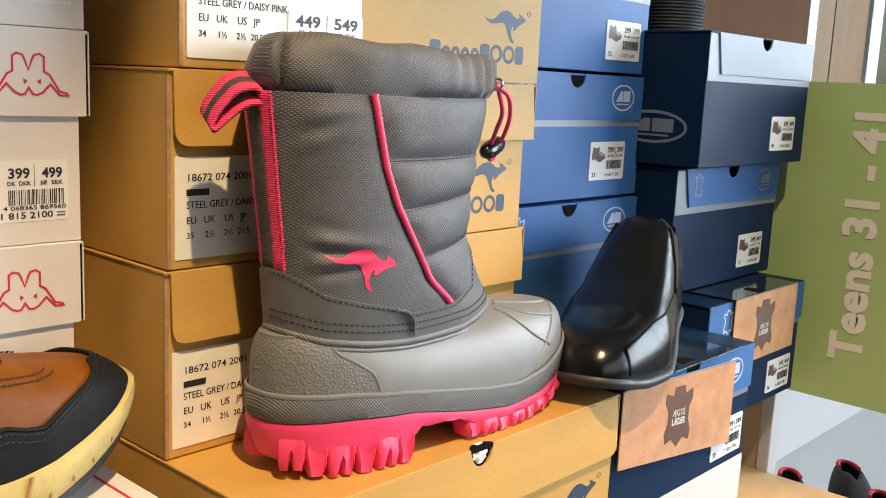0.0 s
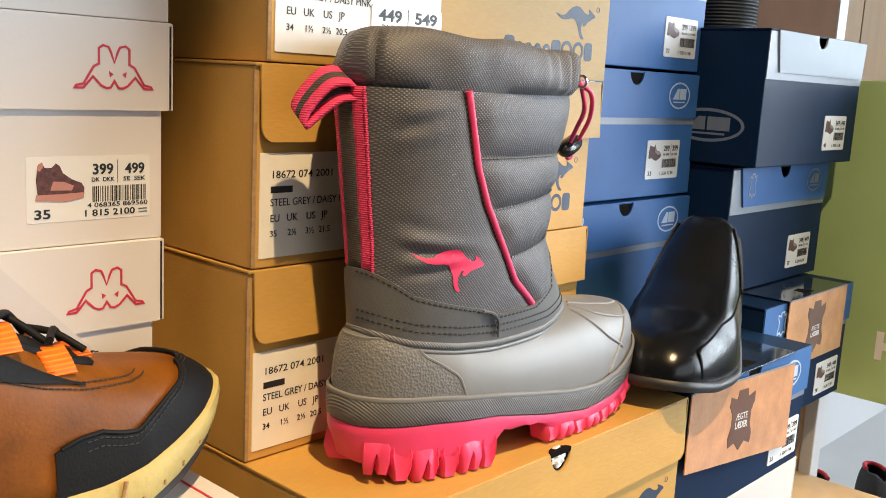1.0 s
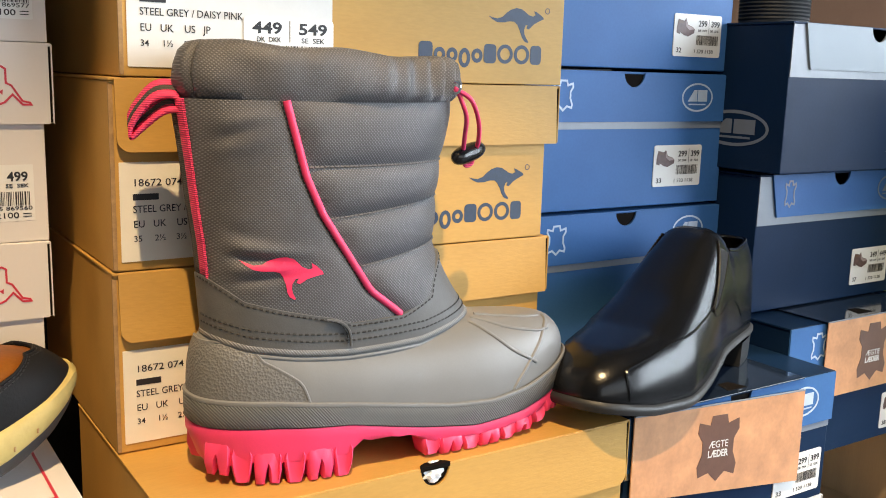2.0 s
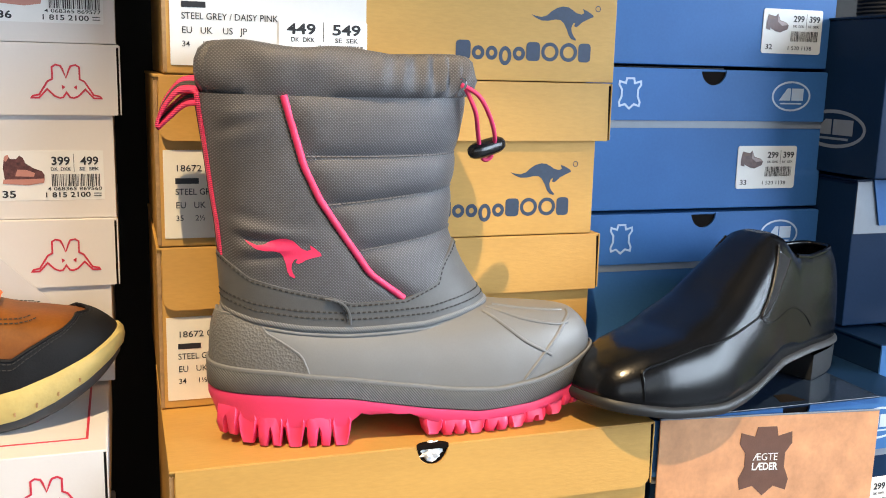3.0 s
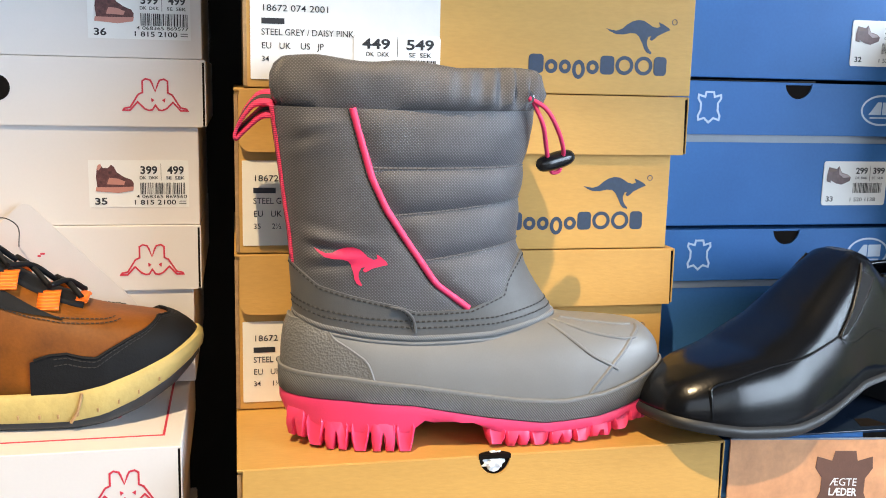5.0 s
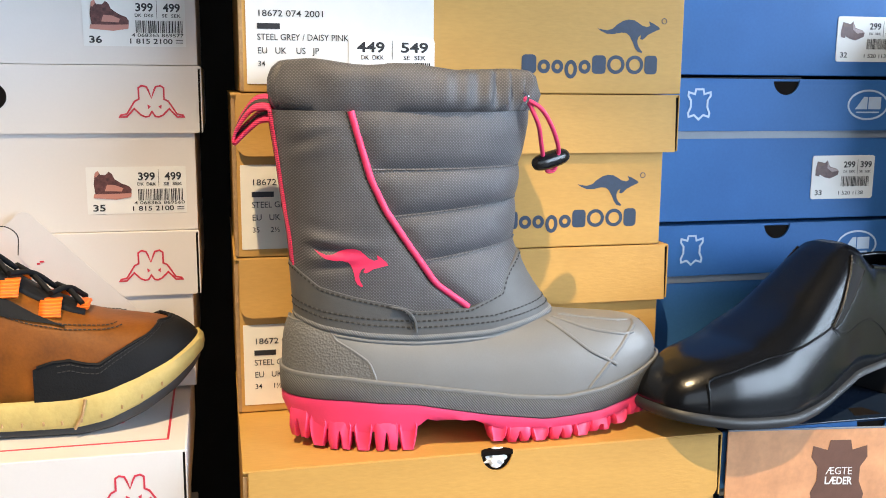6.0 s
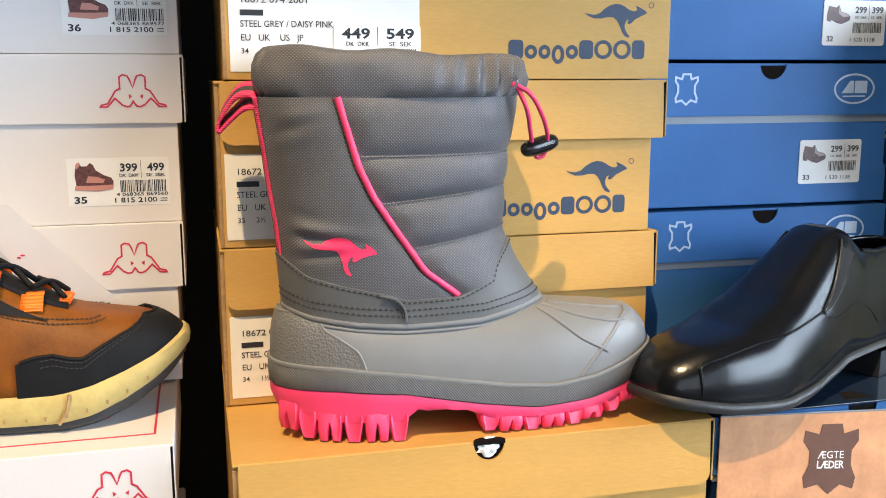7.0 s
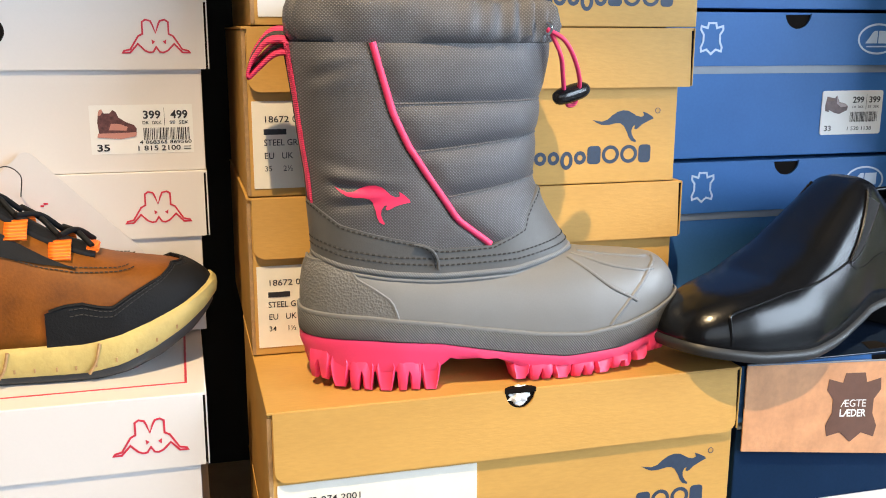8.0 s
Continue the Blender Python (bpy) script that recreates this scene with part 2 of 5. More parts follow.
def lettering(text, size, x, y, z, bold=0.0, width=None):
    """Text as a thin mesh on a front face: low left corner at (x, y, z); size is the height of a capital."""
    cu = bpy.data.curves.new("t", "FONT")
    cu.body, cu.size, cu.extrude, cu.offset, cu.resolution_u = text, size / 0.69, 0.00008, bold * size, 3
    ob = bpy.data.objects.new("t", cu)
    me = bpy.data.meshes.new_from_object(ob)
    bm = bmesh.new()
    bm.from_mesh(me)
    bpy.data.objects.remove(ob)
    bpy.data.curves.remove(cu)
    bpy.data.meshes.remove(me)
    s = 1.0
    if width:
        s = width / max(1e-6, max(v.co.x for v in bm.verts) - min(v.co.x for v in bm.verts))
    for v in bm.verts:
        v.co = Vector((x + v.co.x * s, y - v.co.z, z + v.co.y))
    return bm


def join(*bms):
    out = bmesh.new()
    for b in bms:
        me = bpy.data.meshes.new("t")
        b.to_mesh(me)
        b.free()
        out.from_mesh(me)
        bpy.data.meshes.remove(me)
    return out


def glide(pts, n=8):
    """A smooth line through pts."""
    P = [Vector(p) for p in pts]
    P = [P[0] * 2 - P[1]] + P + [P[-1] * 2 - P[-2]]
    out = []
    for i in range(1, len(P) - 2):
        for k in range(n):
            t = k / n
            a, b, c, d = P[i - 1:i + 3]
            out.append(0.5 * (2 * b + (c - a) * t + (2 * a - 5 * b + 4 * c - d) * t * t + (3 * b - a - 3 * c + d) * t ** 3))
    return out + [P[-2]]


def tube(pts, r, sides=8, bm=None, flat=1.0, wide=None):
    """A round cord along pts; flat squeezes it along the direction wide."""
    bm = bm or bmesh.new()
    rows, up = [], Vector(wide) if wide else Vector((0.13, -0.2, 1)).normalized()
    for i, p in enumerate(pts):
        d = (pts[min(i + 1, len(pts) - 1)] - pts[max(i - 1, 0)]).normalized()
        u = up - d * up.dot(d)
        if u.length < 1e-4:
            u = Vector((1, 0, 0)) - d * d.x
        u.normalize()
        if not wide:
            up = u
        w = d.cross(u)
        rows.append([bm.verts.new(p + r * (math.cos(a) * flat * u + math.sin(a) * w)) for a in (2 * math.pi * k / sides for k in range(sides))])
    for a, b in zip(rows, rows[1:]):
        for k in range(sides):
            bm.faces.new((a[k], a[(k + 1) % sides], b[(k + 1) % sides], b[k]))
    bm.faces.new(rows[0][::-1])
    bm.faces.new(rows[-1])
    return bm


def stitches(pts, pitch=0.0036, dash=0.0022, r=0.00042):
    """Dashes of thread along a line."""
    bm, left, gap = bmesh.new(), 0.0, True
    lens = [0.0]
    for a, b in zip(pts, pts[1:]):
        lens.append(lens[-1] + (b - a).length)

    def at(s):
        i = max(0, min(len(lens) - 2, int(np.searchsorted(lens, s)) - 1))
        f = (s - lens[i]) / max(1e-9, lens[i + 1] - lens[i])
        return pts[i].lerp(pts[i + 1], f)
    s = 0.0
    while s + dash < lens[-1]:
        tube([at(s), at(s + dash / 2), at(s + dash)], r, 4, bm)
        s += pitch
    return bm


def strip(a, b, bm=None):
    """A sheet between two lines of the same length."""
    bm = bm or bmesh.new()
    va, vb = [bm.verts.new(p) for p in a], [bm.verts.new(p) for p in b]
    for i in range(len(va) - 1):
        bm.faces.new((va[i], va[i + 1], vb[i + 1], vb[i]))
    return bm


def grid(rows, close=False, bm=None):
    bm = bm or bmesh.new()
    vs = [[bm.verts.new(p) for p in r] for r in rows]
    for a, b in zip(vs, vs[1:]):
        n = len(a)
        for k in range(n if close else n - 1):
            bm.faces.new((a[k], a[(k + 1) % n], b[(k + 1) % n], b[k]))
    return bm


def cap(bm, row):
    bm.faces.new([bm.verts.new(p) for p in row])
    bmesh.ops.remove_doubles(bm, verts=bm.verts, dist=1e-6)


def table(xs, ys):
    return lambda x: float(np.interp(x, xs, ys))


def drape(poly, fn, step=0.003):
    """A flat shape [(x, z)] laid on the surface y = fn(x, z)."""
    bm = bmesh.new()
    f = bm.faces.new([bm.verts.new((x, 0, z)) for x, z in poly])
    bm.normal_update()
    bmesh.ops.triangulate(bm, faces=[f])
    for axis in (0, 2):
        lo, hi = min(v.co[axis] for v in bm.verts), max(v.co[axis] for v in bm.verts)
        k = lo + step
        while k < hi:
            co, no = Vector((0, 0, 0)), Vector((0, 0, 0))
            co[axis], no[axis] = k, 1
            bmesh.ops.bisect_plane(bm, geom=bm.verts[:] + bm.edges[:] + bm.faces[:], plane_co=co, plane_no=no)
            k += step
    for v in bm.verts:
        v.co.y = fn(v.co.x, v.co.z)
    return bm


# ---- the shop ----
def setting(name, bm, material, label, kind="structure"):
    return tagged(part(name, bm, material, None), label, name.split("_")[0], "", kind)


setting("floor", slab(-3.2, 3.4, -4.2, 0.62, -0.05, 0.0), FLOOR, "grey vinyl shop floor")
setting("ceiling", slab(-3.2, 3.4, -4.2, 0.62, 4.2, 4.3), PLASTER, "plain plaster ceiling, darkened to cut bounced light")
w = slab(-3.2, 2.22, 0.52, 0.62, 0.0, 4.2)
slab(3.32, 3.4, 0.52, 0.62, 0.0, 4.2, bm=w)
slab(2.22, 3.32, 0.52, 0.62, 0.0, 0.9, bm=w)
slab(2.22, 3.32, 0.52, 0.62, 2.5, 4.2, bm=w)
setting("wall_north", w, PLASTER, "darkened plaster wall with a window behind the shelves")
setting("wall_west", slab(-3.3, -3.2, -4.2, 0.62, 0.0, 4.2), PLASTER, "plaster side wall, darkened to cut bounced light")
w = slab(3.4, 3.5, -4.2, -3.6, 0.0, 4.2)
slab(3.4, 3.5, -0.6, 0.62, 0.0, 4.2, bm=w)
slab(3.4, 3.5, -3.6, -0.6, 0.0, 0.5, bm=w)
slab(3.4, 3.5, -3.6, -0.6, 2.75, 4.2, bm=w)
setting("wall_east", w, PLASTER, "darkened plaster side wall with a window")
win3 = thing("window_3", pose(3.45, -2.1, 0.5), "tall side window with a white frame", "window", kind="structure")
f = slab(-0.03, 0.03, -1.5, 1.5, 0.0, 0.06)
slab(-0.03, 0.03, -1.5, 1.5, 2.19, 2.25, bm=f)
for y in (-1.5, -0.03, 1.44):
    slab(-0.03, 0.03, y, y + 0.06, 0.06, 2.19, bm=f)
part("window_frame", f, WHITE_PAINT, win3)
for y in (-1.44, 0.03):
    pane = part("pane", slab(-0.004, 0.004, y, y + 1.41, 0.06, 2.19), GLASS, win3)
    pane.visible_shadow = False
w = slab(-3.2, -1.9, -4.2, -4.05, 0.0, 4.2)
slab(2.5, 3.4, -4.2, -4.05, 0.0, 4.2, bm=w)
slab(-1.9, 2.5, -4.2, -4.05, 0.0, 0.6, bm=w)
slab(-1.9, 2.5, -4.2, -4.05, 2.85, 4.2, bm=w)
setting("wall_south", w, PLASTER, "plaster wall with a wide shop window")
win = thing("window_1", pose(0.3, -4.12, 0.6), "wide shop window with a white frame", "window", kind="structure")
f = slab(-2.2, 2.2, -0.03, 0.03, 0.0, 0.06)
slab(-2.2, 2.2, -0.03, 0.03, 2.19, 2.25, bm=f)
for x in (-2.2, -0.75, 0.69, 2.14):
    slab(x, x + 0.06, -0.03, 0.03, 0.06, 2.19, bm=f)
part("window_frame", f, WHITE_PAINT, win)
for x in (-2.14, -0.69, 0.75):
    pane = part("pane", slab(x, x + 1.39, -0.004, 0.004, 0.06, 2.19), GLASS, win)
    pane.visible_shadow = False

# shelf that carries the stacks
shelf = thing("shelf_unit", pose(0, 0, 0), "wooden shop shelf with a dark back board", "shelf")
part("shelf_board", slab(-1.2, 0.8615, -0.03, 0.44, 0.545, 0.5695, 0.002), WOOD, shelf)
part("back_board", slab(-1.2, 0.92, 0.445, 0.465, 0.0, 1.9), DARK_BOARD, shelf, "dark brown back board")
part("side_panel", slab(0.862, 0.880, 0.10, 0.44, 0.0, 0.6772, 0.002), WOOD, shelf)
part("side_panel", slab(-1.22, -1.2, -0.03, 0.44, 0.0, 1.9, 0.002), WOOD, shelf)
part("plinth", slab(-1.2, 0.862, 0.0, 0.44, 0.0, 0.08, 0.002), WOOD, shelf)
part("edge_trim", slab(0.858, 0.884, 0.084, 0.0995, 0.0, 0.675, 0.002), WHITE_PAINT, shelf, "white edge strip")


# ---- printed marks, as plain shapes ----
LEAP = [(0, 0.729), (0.0673, 0.692), (0.157, 0.664), (0.247, 0.72), (0.314, 0.841), (0.404, 0.953), (0.493, 1), (0.583, 0.981), (0.65, 0.907), (0.717, 0.822), (0.794, 0.785), (0.843, 0.832), (0.816, 0.953), (0.888, 0.897), (0.928, 0.85), (0.978, 0.794), (1, 0.729), (0.942, 0.682), (0.874, 0.617), (0.803, 0.542), (0.762, 0.458), (0.722, 0.402), (0.686, 0.43), (0.704, 0.542), (0.664, 0.505), (0.641, 0.374), (0.65, 0.252), (0.682, 0.14), (0.726, 0.0467), (0.717, 0), (0.65, 0.0467), (0.605, 0.159), (0.57, 0.327), (0.516, 0.514), (0.462, 0.598), (0.381, 0.607), (0.269, 0.561), (0.157, 0.561), (0.0673, 0.636)]
HIDE = [(.32, 1), (.68, 1), (.72, .86), (.98, .92), (1, .76), (.88, .62), (.88, .42), (.98, .24), (.94, .08), (.70, .14), (.50, 0), (.30, .14), (.06, .08), (.02, .24), (.12, .42), (.12, .62), (0, .76), (.02, .92), (.28, .86)]
TWIN = [(0, 0), (.13, 0), (.24, .24), (.33, .06), (.40, 0), (.46, .02), (.50, .14), (.54, .02), (.60, 0), (.67, .06), (.76, .24), (.87, 0), (1, 0), (.97, .10), (.88, .14), (.76, .52), (.70, .58), (.70, .92), (.64, 1), (.56, .96), (.53, .84), (.50, .62), (.47, .84), (.44, .96), (.36, 1), (.30, .92), (.30, .58), (.24, .52), (.12, .14), (.03, .10)]


def fitted(shape, x0, x1, z0, z1):
    return [(x0 + (x1 - x0) * a, z0 + (z1 - z0) * b) for a, b in shape]


# a wordmark as a row of plain rounded blocks: width, height, depth below the line
WORD = [(0.0112, 0.0135, 0), (0.0096, 0.0100, 0), (0.0092, 0.0100, 0), (0.0098, 0.0100, 0.0036), (0.0096, 0.0100, 0), (0.0108, 0.0135, 0), (0.0140, 0.0137, 0), (0.0140, 0.0137, 0), (0.0100, 0.0137, 0)]


def barcode(x0, x1, z0, z1, y, seed):
    rng, bm, x = random.Random(seed), bmesh.new(), x0
    while x < x1 - 0.0006:
        w = rng.choice((0.0003, 0.0003, 0.0006, 0.0009))
        slab(x, min(x + w, x1), y - 0.0001, y, z0, z1, bm=bm)
        x += w + rng.choice((0.0004, 0.0005, 0.0008))
    return bm


LOAFER = [(.01, .17), (.01, .50), (.07, .92), (.39, .83), (.49, .97), (.61, .63), (.90, .52), (1, .39), (.97, .19), (.63, 0), (.42, .06), (.18, .22), (.18, .11)]
SNEAKER = [(.05, .20), (.02, .55), (.06, .92), (.14, 1), (.20, .86), (.34, .86), (.42, .97), (.50, .90), (.56, .72), (.74, .56), (.94, .46), (1, .34), (.99, .20)]


def tiny_shoe(box, x0, x1, z0, z1, y, upper, sole, form):
    """The small printed picture of a shoe on a sticker."""
    a = fitted(form, x0, x1, z0, z1)
    part("printed_picture", plate(a, y - 0.00012, y), upper, box)
    if form is LOAFER:
        c = fitted([(.08, .88), (.38, .80), (.40, .70), (.10, .68)], x0, x1, z0, z1)
        part("printed_picture", plate(c, y - 0.00020, y), HIDE_INK, box)
        d = fitted([(.49, .93), (.60, .60), (.90, .50), (.97, .40), (.70, .35), (.50, .55)], x0, x1, z0, z1)
        part("printed_picture", plate(d, y - 0.00020, y), sole, box)
        return
    b = fitted([(.0, .06), (.02, .20), (.5, .20), (1, .22), (.98, .08), (.6, .0)], x0, x1, z0, z1)
    part("printed_picture", plate(b, y - 0.00020, y), sole, box)
    if form is SNEAKER:
        c = fitted([(.30, .30), (.36, .52), (.58, .50), (.78, .40), (.74, .28)], x0, x1, z0, z1)
        part("printed_picture", plate(c, y - 0.00020, y), sole, box)
        d = fitted([(.04, .80), (.08, .96), (.15, 1.0), (.17, .90), (.10, .78)], x0, x1, z0, z1)
        part("printed_picture", plate(d, y - 0.00020, y), sole, box)


UPPER_A = mat("picture_maroon", (0.10, 0.035, 0.035), 0.5, var=0.6, scale=420)
SOLE_A = mat("picture_rose", (0.48, 0.22, 0.18), 0.5)
UPPER_B = mat("picture_dark_brown", (0.10, 0.050, 0.048), 0.4, var=0.4, scale=300)
PALE_B = mat("picture_pale_mauve", (0.34, 0.26, 0.26), 0.4, var=0.2, scale=300)


# ---- boxes: the front face lies at y = 0, the low left corner at the origin ----
def kraft_box(m, label, L=0.323, D=0.215, H=0.1143, lid_shift=0.010, size="35", sticker=False, hole=False, flap=0.043):
    box = thing("shoe_box", m, label, "shoe box", "brown boot boxes")
    part("body", slab(0, L, 0.0022, D, 0, H - 0.002, 0.0008), KRAFT, box)
    x0, x1, z0 = 0.003, L + lid_shift, H - flap
    lid = part("lid", slab(-0.0005, x1, 0.0005, D + 0.001, H - 0.0019, H, 0.0006), KRAFT, box, "brown hinged lid with a rounded front flap")
    front = rounded(x0, x1 - 0.0034, z0, H - 0.0008, 0.008, "a" if not hole else "ab")
    if hole:
        cx = 0.163
        top = [(cx + 0.0105 * math.cos(a), H - 0.0008 - 0.0125 * math.sin(a)) for a in [math.pi * i / 12 for i in range(13)]]
        front = front[:-1] + top + [front[-1]]
        notch = plate([(cx + 0.0108 * math.cos(a), 0.0062 * math.sin(a)) for a in [math.pi * i / 16 for i in range(17)]], 0.0, 0.0030)
        for v in notch.verts:
            v.co = Vector((v.co.x, v.co.z - 0.0002, H + 0.0004 - v.co.y))
        part("finger_notch_shade", notch, CARD_SHADE, box, "near-black plate for the shade in the lid's thumb cut")
        part("tissue_paper", crumple(cx, H), TISSUE, box, "crumpled white tissue paper in the finger hole")
        part("finger_hole_shade", plate(top, 0.0015, 0.0021), CARD_SHADE, box)
    sheet = plate(front, 0.0, 0.0014)
    for v in sheet.verts:
        v.co.y -= 0.0026 * (H - v.co.z) / flap
    part("flap", sheet, KRAFT, lid)
    part("lid_end", slab(x1 - 0.0040, x1 - 0.0010, 0.0009, D - 0.004, z0 + 0.001, H - 0.002), CARD_SHADE, lid, "near-black strip for shade in the folded lid end")
    part("lid_end", slab(x1 - 0.0010, x1, 0.0001, D - 0.004, z0 + 0.0005, H - 0.0004, 0.0003), KRAFT, lid)
    part("corner_fold", slab(-0.0004, 0.0022, 0.0014, 0.0030, 0.001, H - 0.004, 0.0003), EDGE_AND_GROOVE, box, "worn corrugated corner edge")
    y = 0.0020
    part("emblem", plate(fitted(LEAP, L - 0.0690, L - 0.0190, 0.0300, 0.0542), y, y + 0.0004), PRINT_NAVY, box, "navy leaping mark")
    x = L - 0.1265
    for w, h, low in WORD:
        if w > 0.013:
            o = oval(x + w / 2, 0.0145 + h / 2, w / 2, h / 2, 24)
            part("wordmark_ring", ring(o, oval(x + w / 2, 0.0145 + h / 2, w / 2 - 0.0026, h / 2 - 0.0026, 24), y, y + 0.0004), PRINT_NAVY, box)
        elif w < 0.0100 and h < 0.011:
            o = oval(x + w / 2, 0.0145 + (h - low) / 2, w / 2, (h + low) / 2, 20)
            part("wordmark_ring", ring(o, oval(x + w / 2, 0.0145 + (h - low) / 2, w / 2 - 0.0027, (h + low) / 2 - 0.0029, 20), y, y + 0.0004), PRINT_NAVY, box)
        else:
            part("wordmark_block", plate(rounded(x, x + w, 0.0145 - low, 0.0145 + h, 0.0028, n=3), y, y + 0.0004), PRINT_NAVY, box)
        x += w + 0.0010
    part("trade_mark", ring(oval(L - 0.0158, 0.0535, 0.0022, 0.0022, 16), oval(L - 0.0158, 0.0535, 0.0017, 0.0017, 16), y, y + 0.0003), PRINT_NAVY, box)
    lab = part("size_label", plate(rounded(0.0045, 0.1345, 0.0055, 0.0650, 0.0005), 0.0016, 0.0024), TAN_PAPER if not sticker else WHITE_PAPER, box, "paper size label")
    yl = 0.0014
    rows = {"34": "34     1½    2½  20.5", "35": "35     2½    3½  21.5"}[size]
    part("print", lettering("18672 074 2001", 0.0042, 0.0118, yl, 0.0508, 0.004, 0.0435), INK, lab)
    part("print", slab(0.0120, 0.0273, yl - 0.0001, yl + 0.0001, 0.0424, 0.0462), INK, lab)
    part("print", lettering("STEEL GREY / DAISY PINK", 0.0042, 0.0118, yl, 0.0350, 0.004, 0.0622), INK, lab)
    part("print", lettering("EU   UK    US   JP", 0.0042, 0.0118, yl, 0.0260, 0.004, 0.0415), INK, lab)
    part("print", lettering(rows, 0.0036, 0.0118, yl, 0.0175, 0.004, 0.0440), INK, lab)
    if sticker:
        st = part("price_sticker", plate(rounded(0.0745, 0.1350, 0.0085, 0.0375, 0.0025), 0.0009, 0.0014), BLUE_PAPER, box, "glossy white price sticker")
        ys = 0.0007
        part("print", lettering("449", 0.0066, 0.0800, ys, 0.0280, 0.035, 0.0195), INK, st)
        part("print", lettering("549", 0.0066, 0.1105, ys, 0.0280, 0.035, 0.0195), INK, st)
        part("print", lettering("DK  DKK", 0.0030, 0.0825, ys, 0.0228, 0.01, 0.0160), INK, st)
        part("print", lettering("SE  SEK", 0.0030, 0.1125, ys, 0.0228, 0.01, 0.0160), INK, st)
        part("print", slab(0.1045, 0.1049, ys - 0.0001, ys + 0.0001, 0.0230, 0.0360), INK, st)
        tagged(part("barcode", barcode(0.1000, 0.1325, 0.0115, 0.0208, ys, 3), INK, st), kind="stuff")
    return box


def crumple(cx, H):
    bm = bmesh.new()
    bmesh.ops.create_icosphere(bm, subdivisions=3, radius=1)
    for v in bm.verts:
        k = 1 + 0.35 * noise.noise(v.co * 2.6 + Vector((3, 1, 2))) + 0.15 * noise.noise(v.co * 6)
        v.co = Vector((cx - 0.001 + v.co.x * 0.0098 * k, 0.0052 + v.co.y * 0.0058 * k, H - 0.0058 + v.co.z * 0.0066 * k))
    return bm


def white_box(m, label, L=0.315, D=0.205, H=0.1190, lid=0.048, over=0.0055, size="", printed=True, top_line=False, hole=True):
    """A white box with a deep lift-off lid; m puts its low right front corner."""
    box = thing("shoe_box", m, label, "shoe box", "white shoe boxes")
    part("body", slab(-L, 0, 0.002, D, 0, H - 0.002, 0.0008), WHITE_CARD, box)
    z0 = H - lid
    r = over
    lidp = part("lid", slab(-L - 0.004, r - 0.0006, 0.0004, D + 0.002, H - 0.0018, H, 0.0006), WHITE_CARD, box, "white lift-off lid with a folded end")
    cz = H - lid * 0.46
    part("lid_front", plate(rounded(-L - 0.004, r - 0.0024, z0, H - 0.0006, 0.0010), 0.0, 0.0014), WHITE_CARD, lidp)
    part("lid_end", slab(r - 0.0026, r - 0.0008, 0.0008, D, z0 + 0.0008, H - 0.002), CARD_SHADE, lidp, "near-black strip for shade in the lid's open fold")
    part("lid_end", slab(r - 0.0009, r, 0.0001, D, z0 + 0.0002, H - 0.0006, 0.0003), WHITE_CARD, lidp)
    if hole:
        # no real hole: a near-black disc carries its shade
        part("finger_hole_shade", plate(oval(-0.1345, cz, 0.0085, 0.0090, 24), -0.0004, 0.0004), CARD_SHADE, lidp, "near-black disc for the shade in a finger hole")
    if printed:
        o = fitted(TWIN, r - 0.0585, r - 0.0120, z0 + 0.0110, z0 + 0.0345)
        part("emblem", ring(o, inset(o, 0.0012), -0.0003, 0.0002), RED_INK, lidp, "red outlined mark")
        for k in (0.0215, 0.0290):
            s = 1 if k > 0.025 else -1
            part("emblem", plate([(r - 0.0585 + k - 0.0012 * s, z0 + 0.0190), (r - 0.0585 + k + 0.0012 * s, z0 + 0.0205), (r - 0.0585 + k + 0.0008 * s, z0 + 0.0172)], -0.0003, 0.0002), RED_INK, lidp)
    if size:
        y = 0.0018
        st = part("price_sticker", plate(rounded(-0.0770, -0.0075, 0.0130, 0.0472, 0.0006), y, 0.0024), WHITE_PAPER, box, "white price sticker")
        y -= 0.0002
        tiny_shoe(st, -0.0725, -0.0460, 0.0235, 0.0445, y, UPPER_A, SOLE_A, SNEAKER)
        part("print", lettering("399", 0.0054, -0.0415, y, 0.0375, 0.035, 0.0118), INK, st)
        part("print", lettering("499", 0.0054, -0.0225, y, 0.0375, 0.035, 0.0118), INK, st)
        part("print", slab(-0.0270, -0.0267, y - 0.0001, y, 0.0325, 0.0450), INK, st)
        part("print", lettering("DK  DKK", 0.0022, -0.0420, y, 0.0335, 0.02, 0.0130), INK, st)
        part("print", lettering("SE  SEK", 0.0022, -0.0235, y, 0.0335, 0.02, 0.0130), INK, st)
        tagged(part("barcode", barcode(-0.0415, -0.0090, 0.0225, 0.0310, y, int(size)), INK, st), kind="stuff")
        part("print", lettering("4 068365 " + ("869560" if size == "35" else "869577"), 0.0024, -0.0445, y, 0.0197, 0.01, 0.0355), INK, st)
        part("print", lettering("1 815 2100", 0.0034, -0.0470, y, 0.0150, 0.02, 0.0290), INK, st)
        part("print", slab(-0.0145, -0.0095, y - 0.0001, y, 0.0155, 0.0160), INK, st)
        part("print", slab(-0.0145, -0.0095, y - 0.0001, y, 0.0172, 0.0177), INK, st)
        part("print", lettering(size, 0.0046, -0.0735, y, 0.0152, 0.035, 0.0085), INK, st)
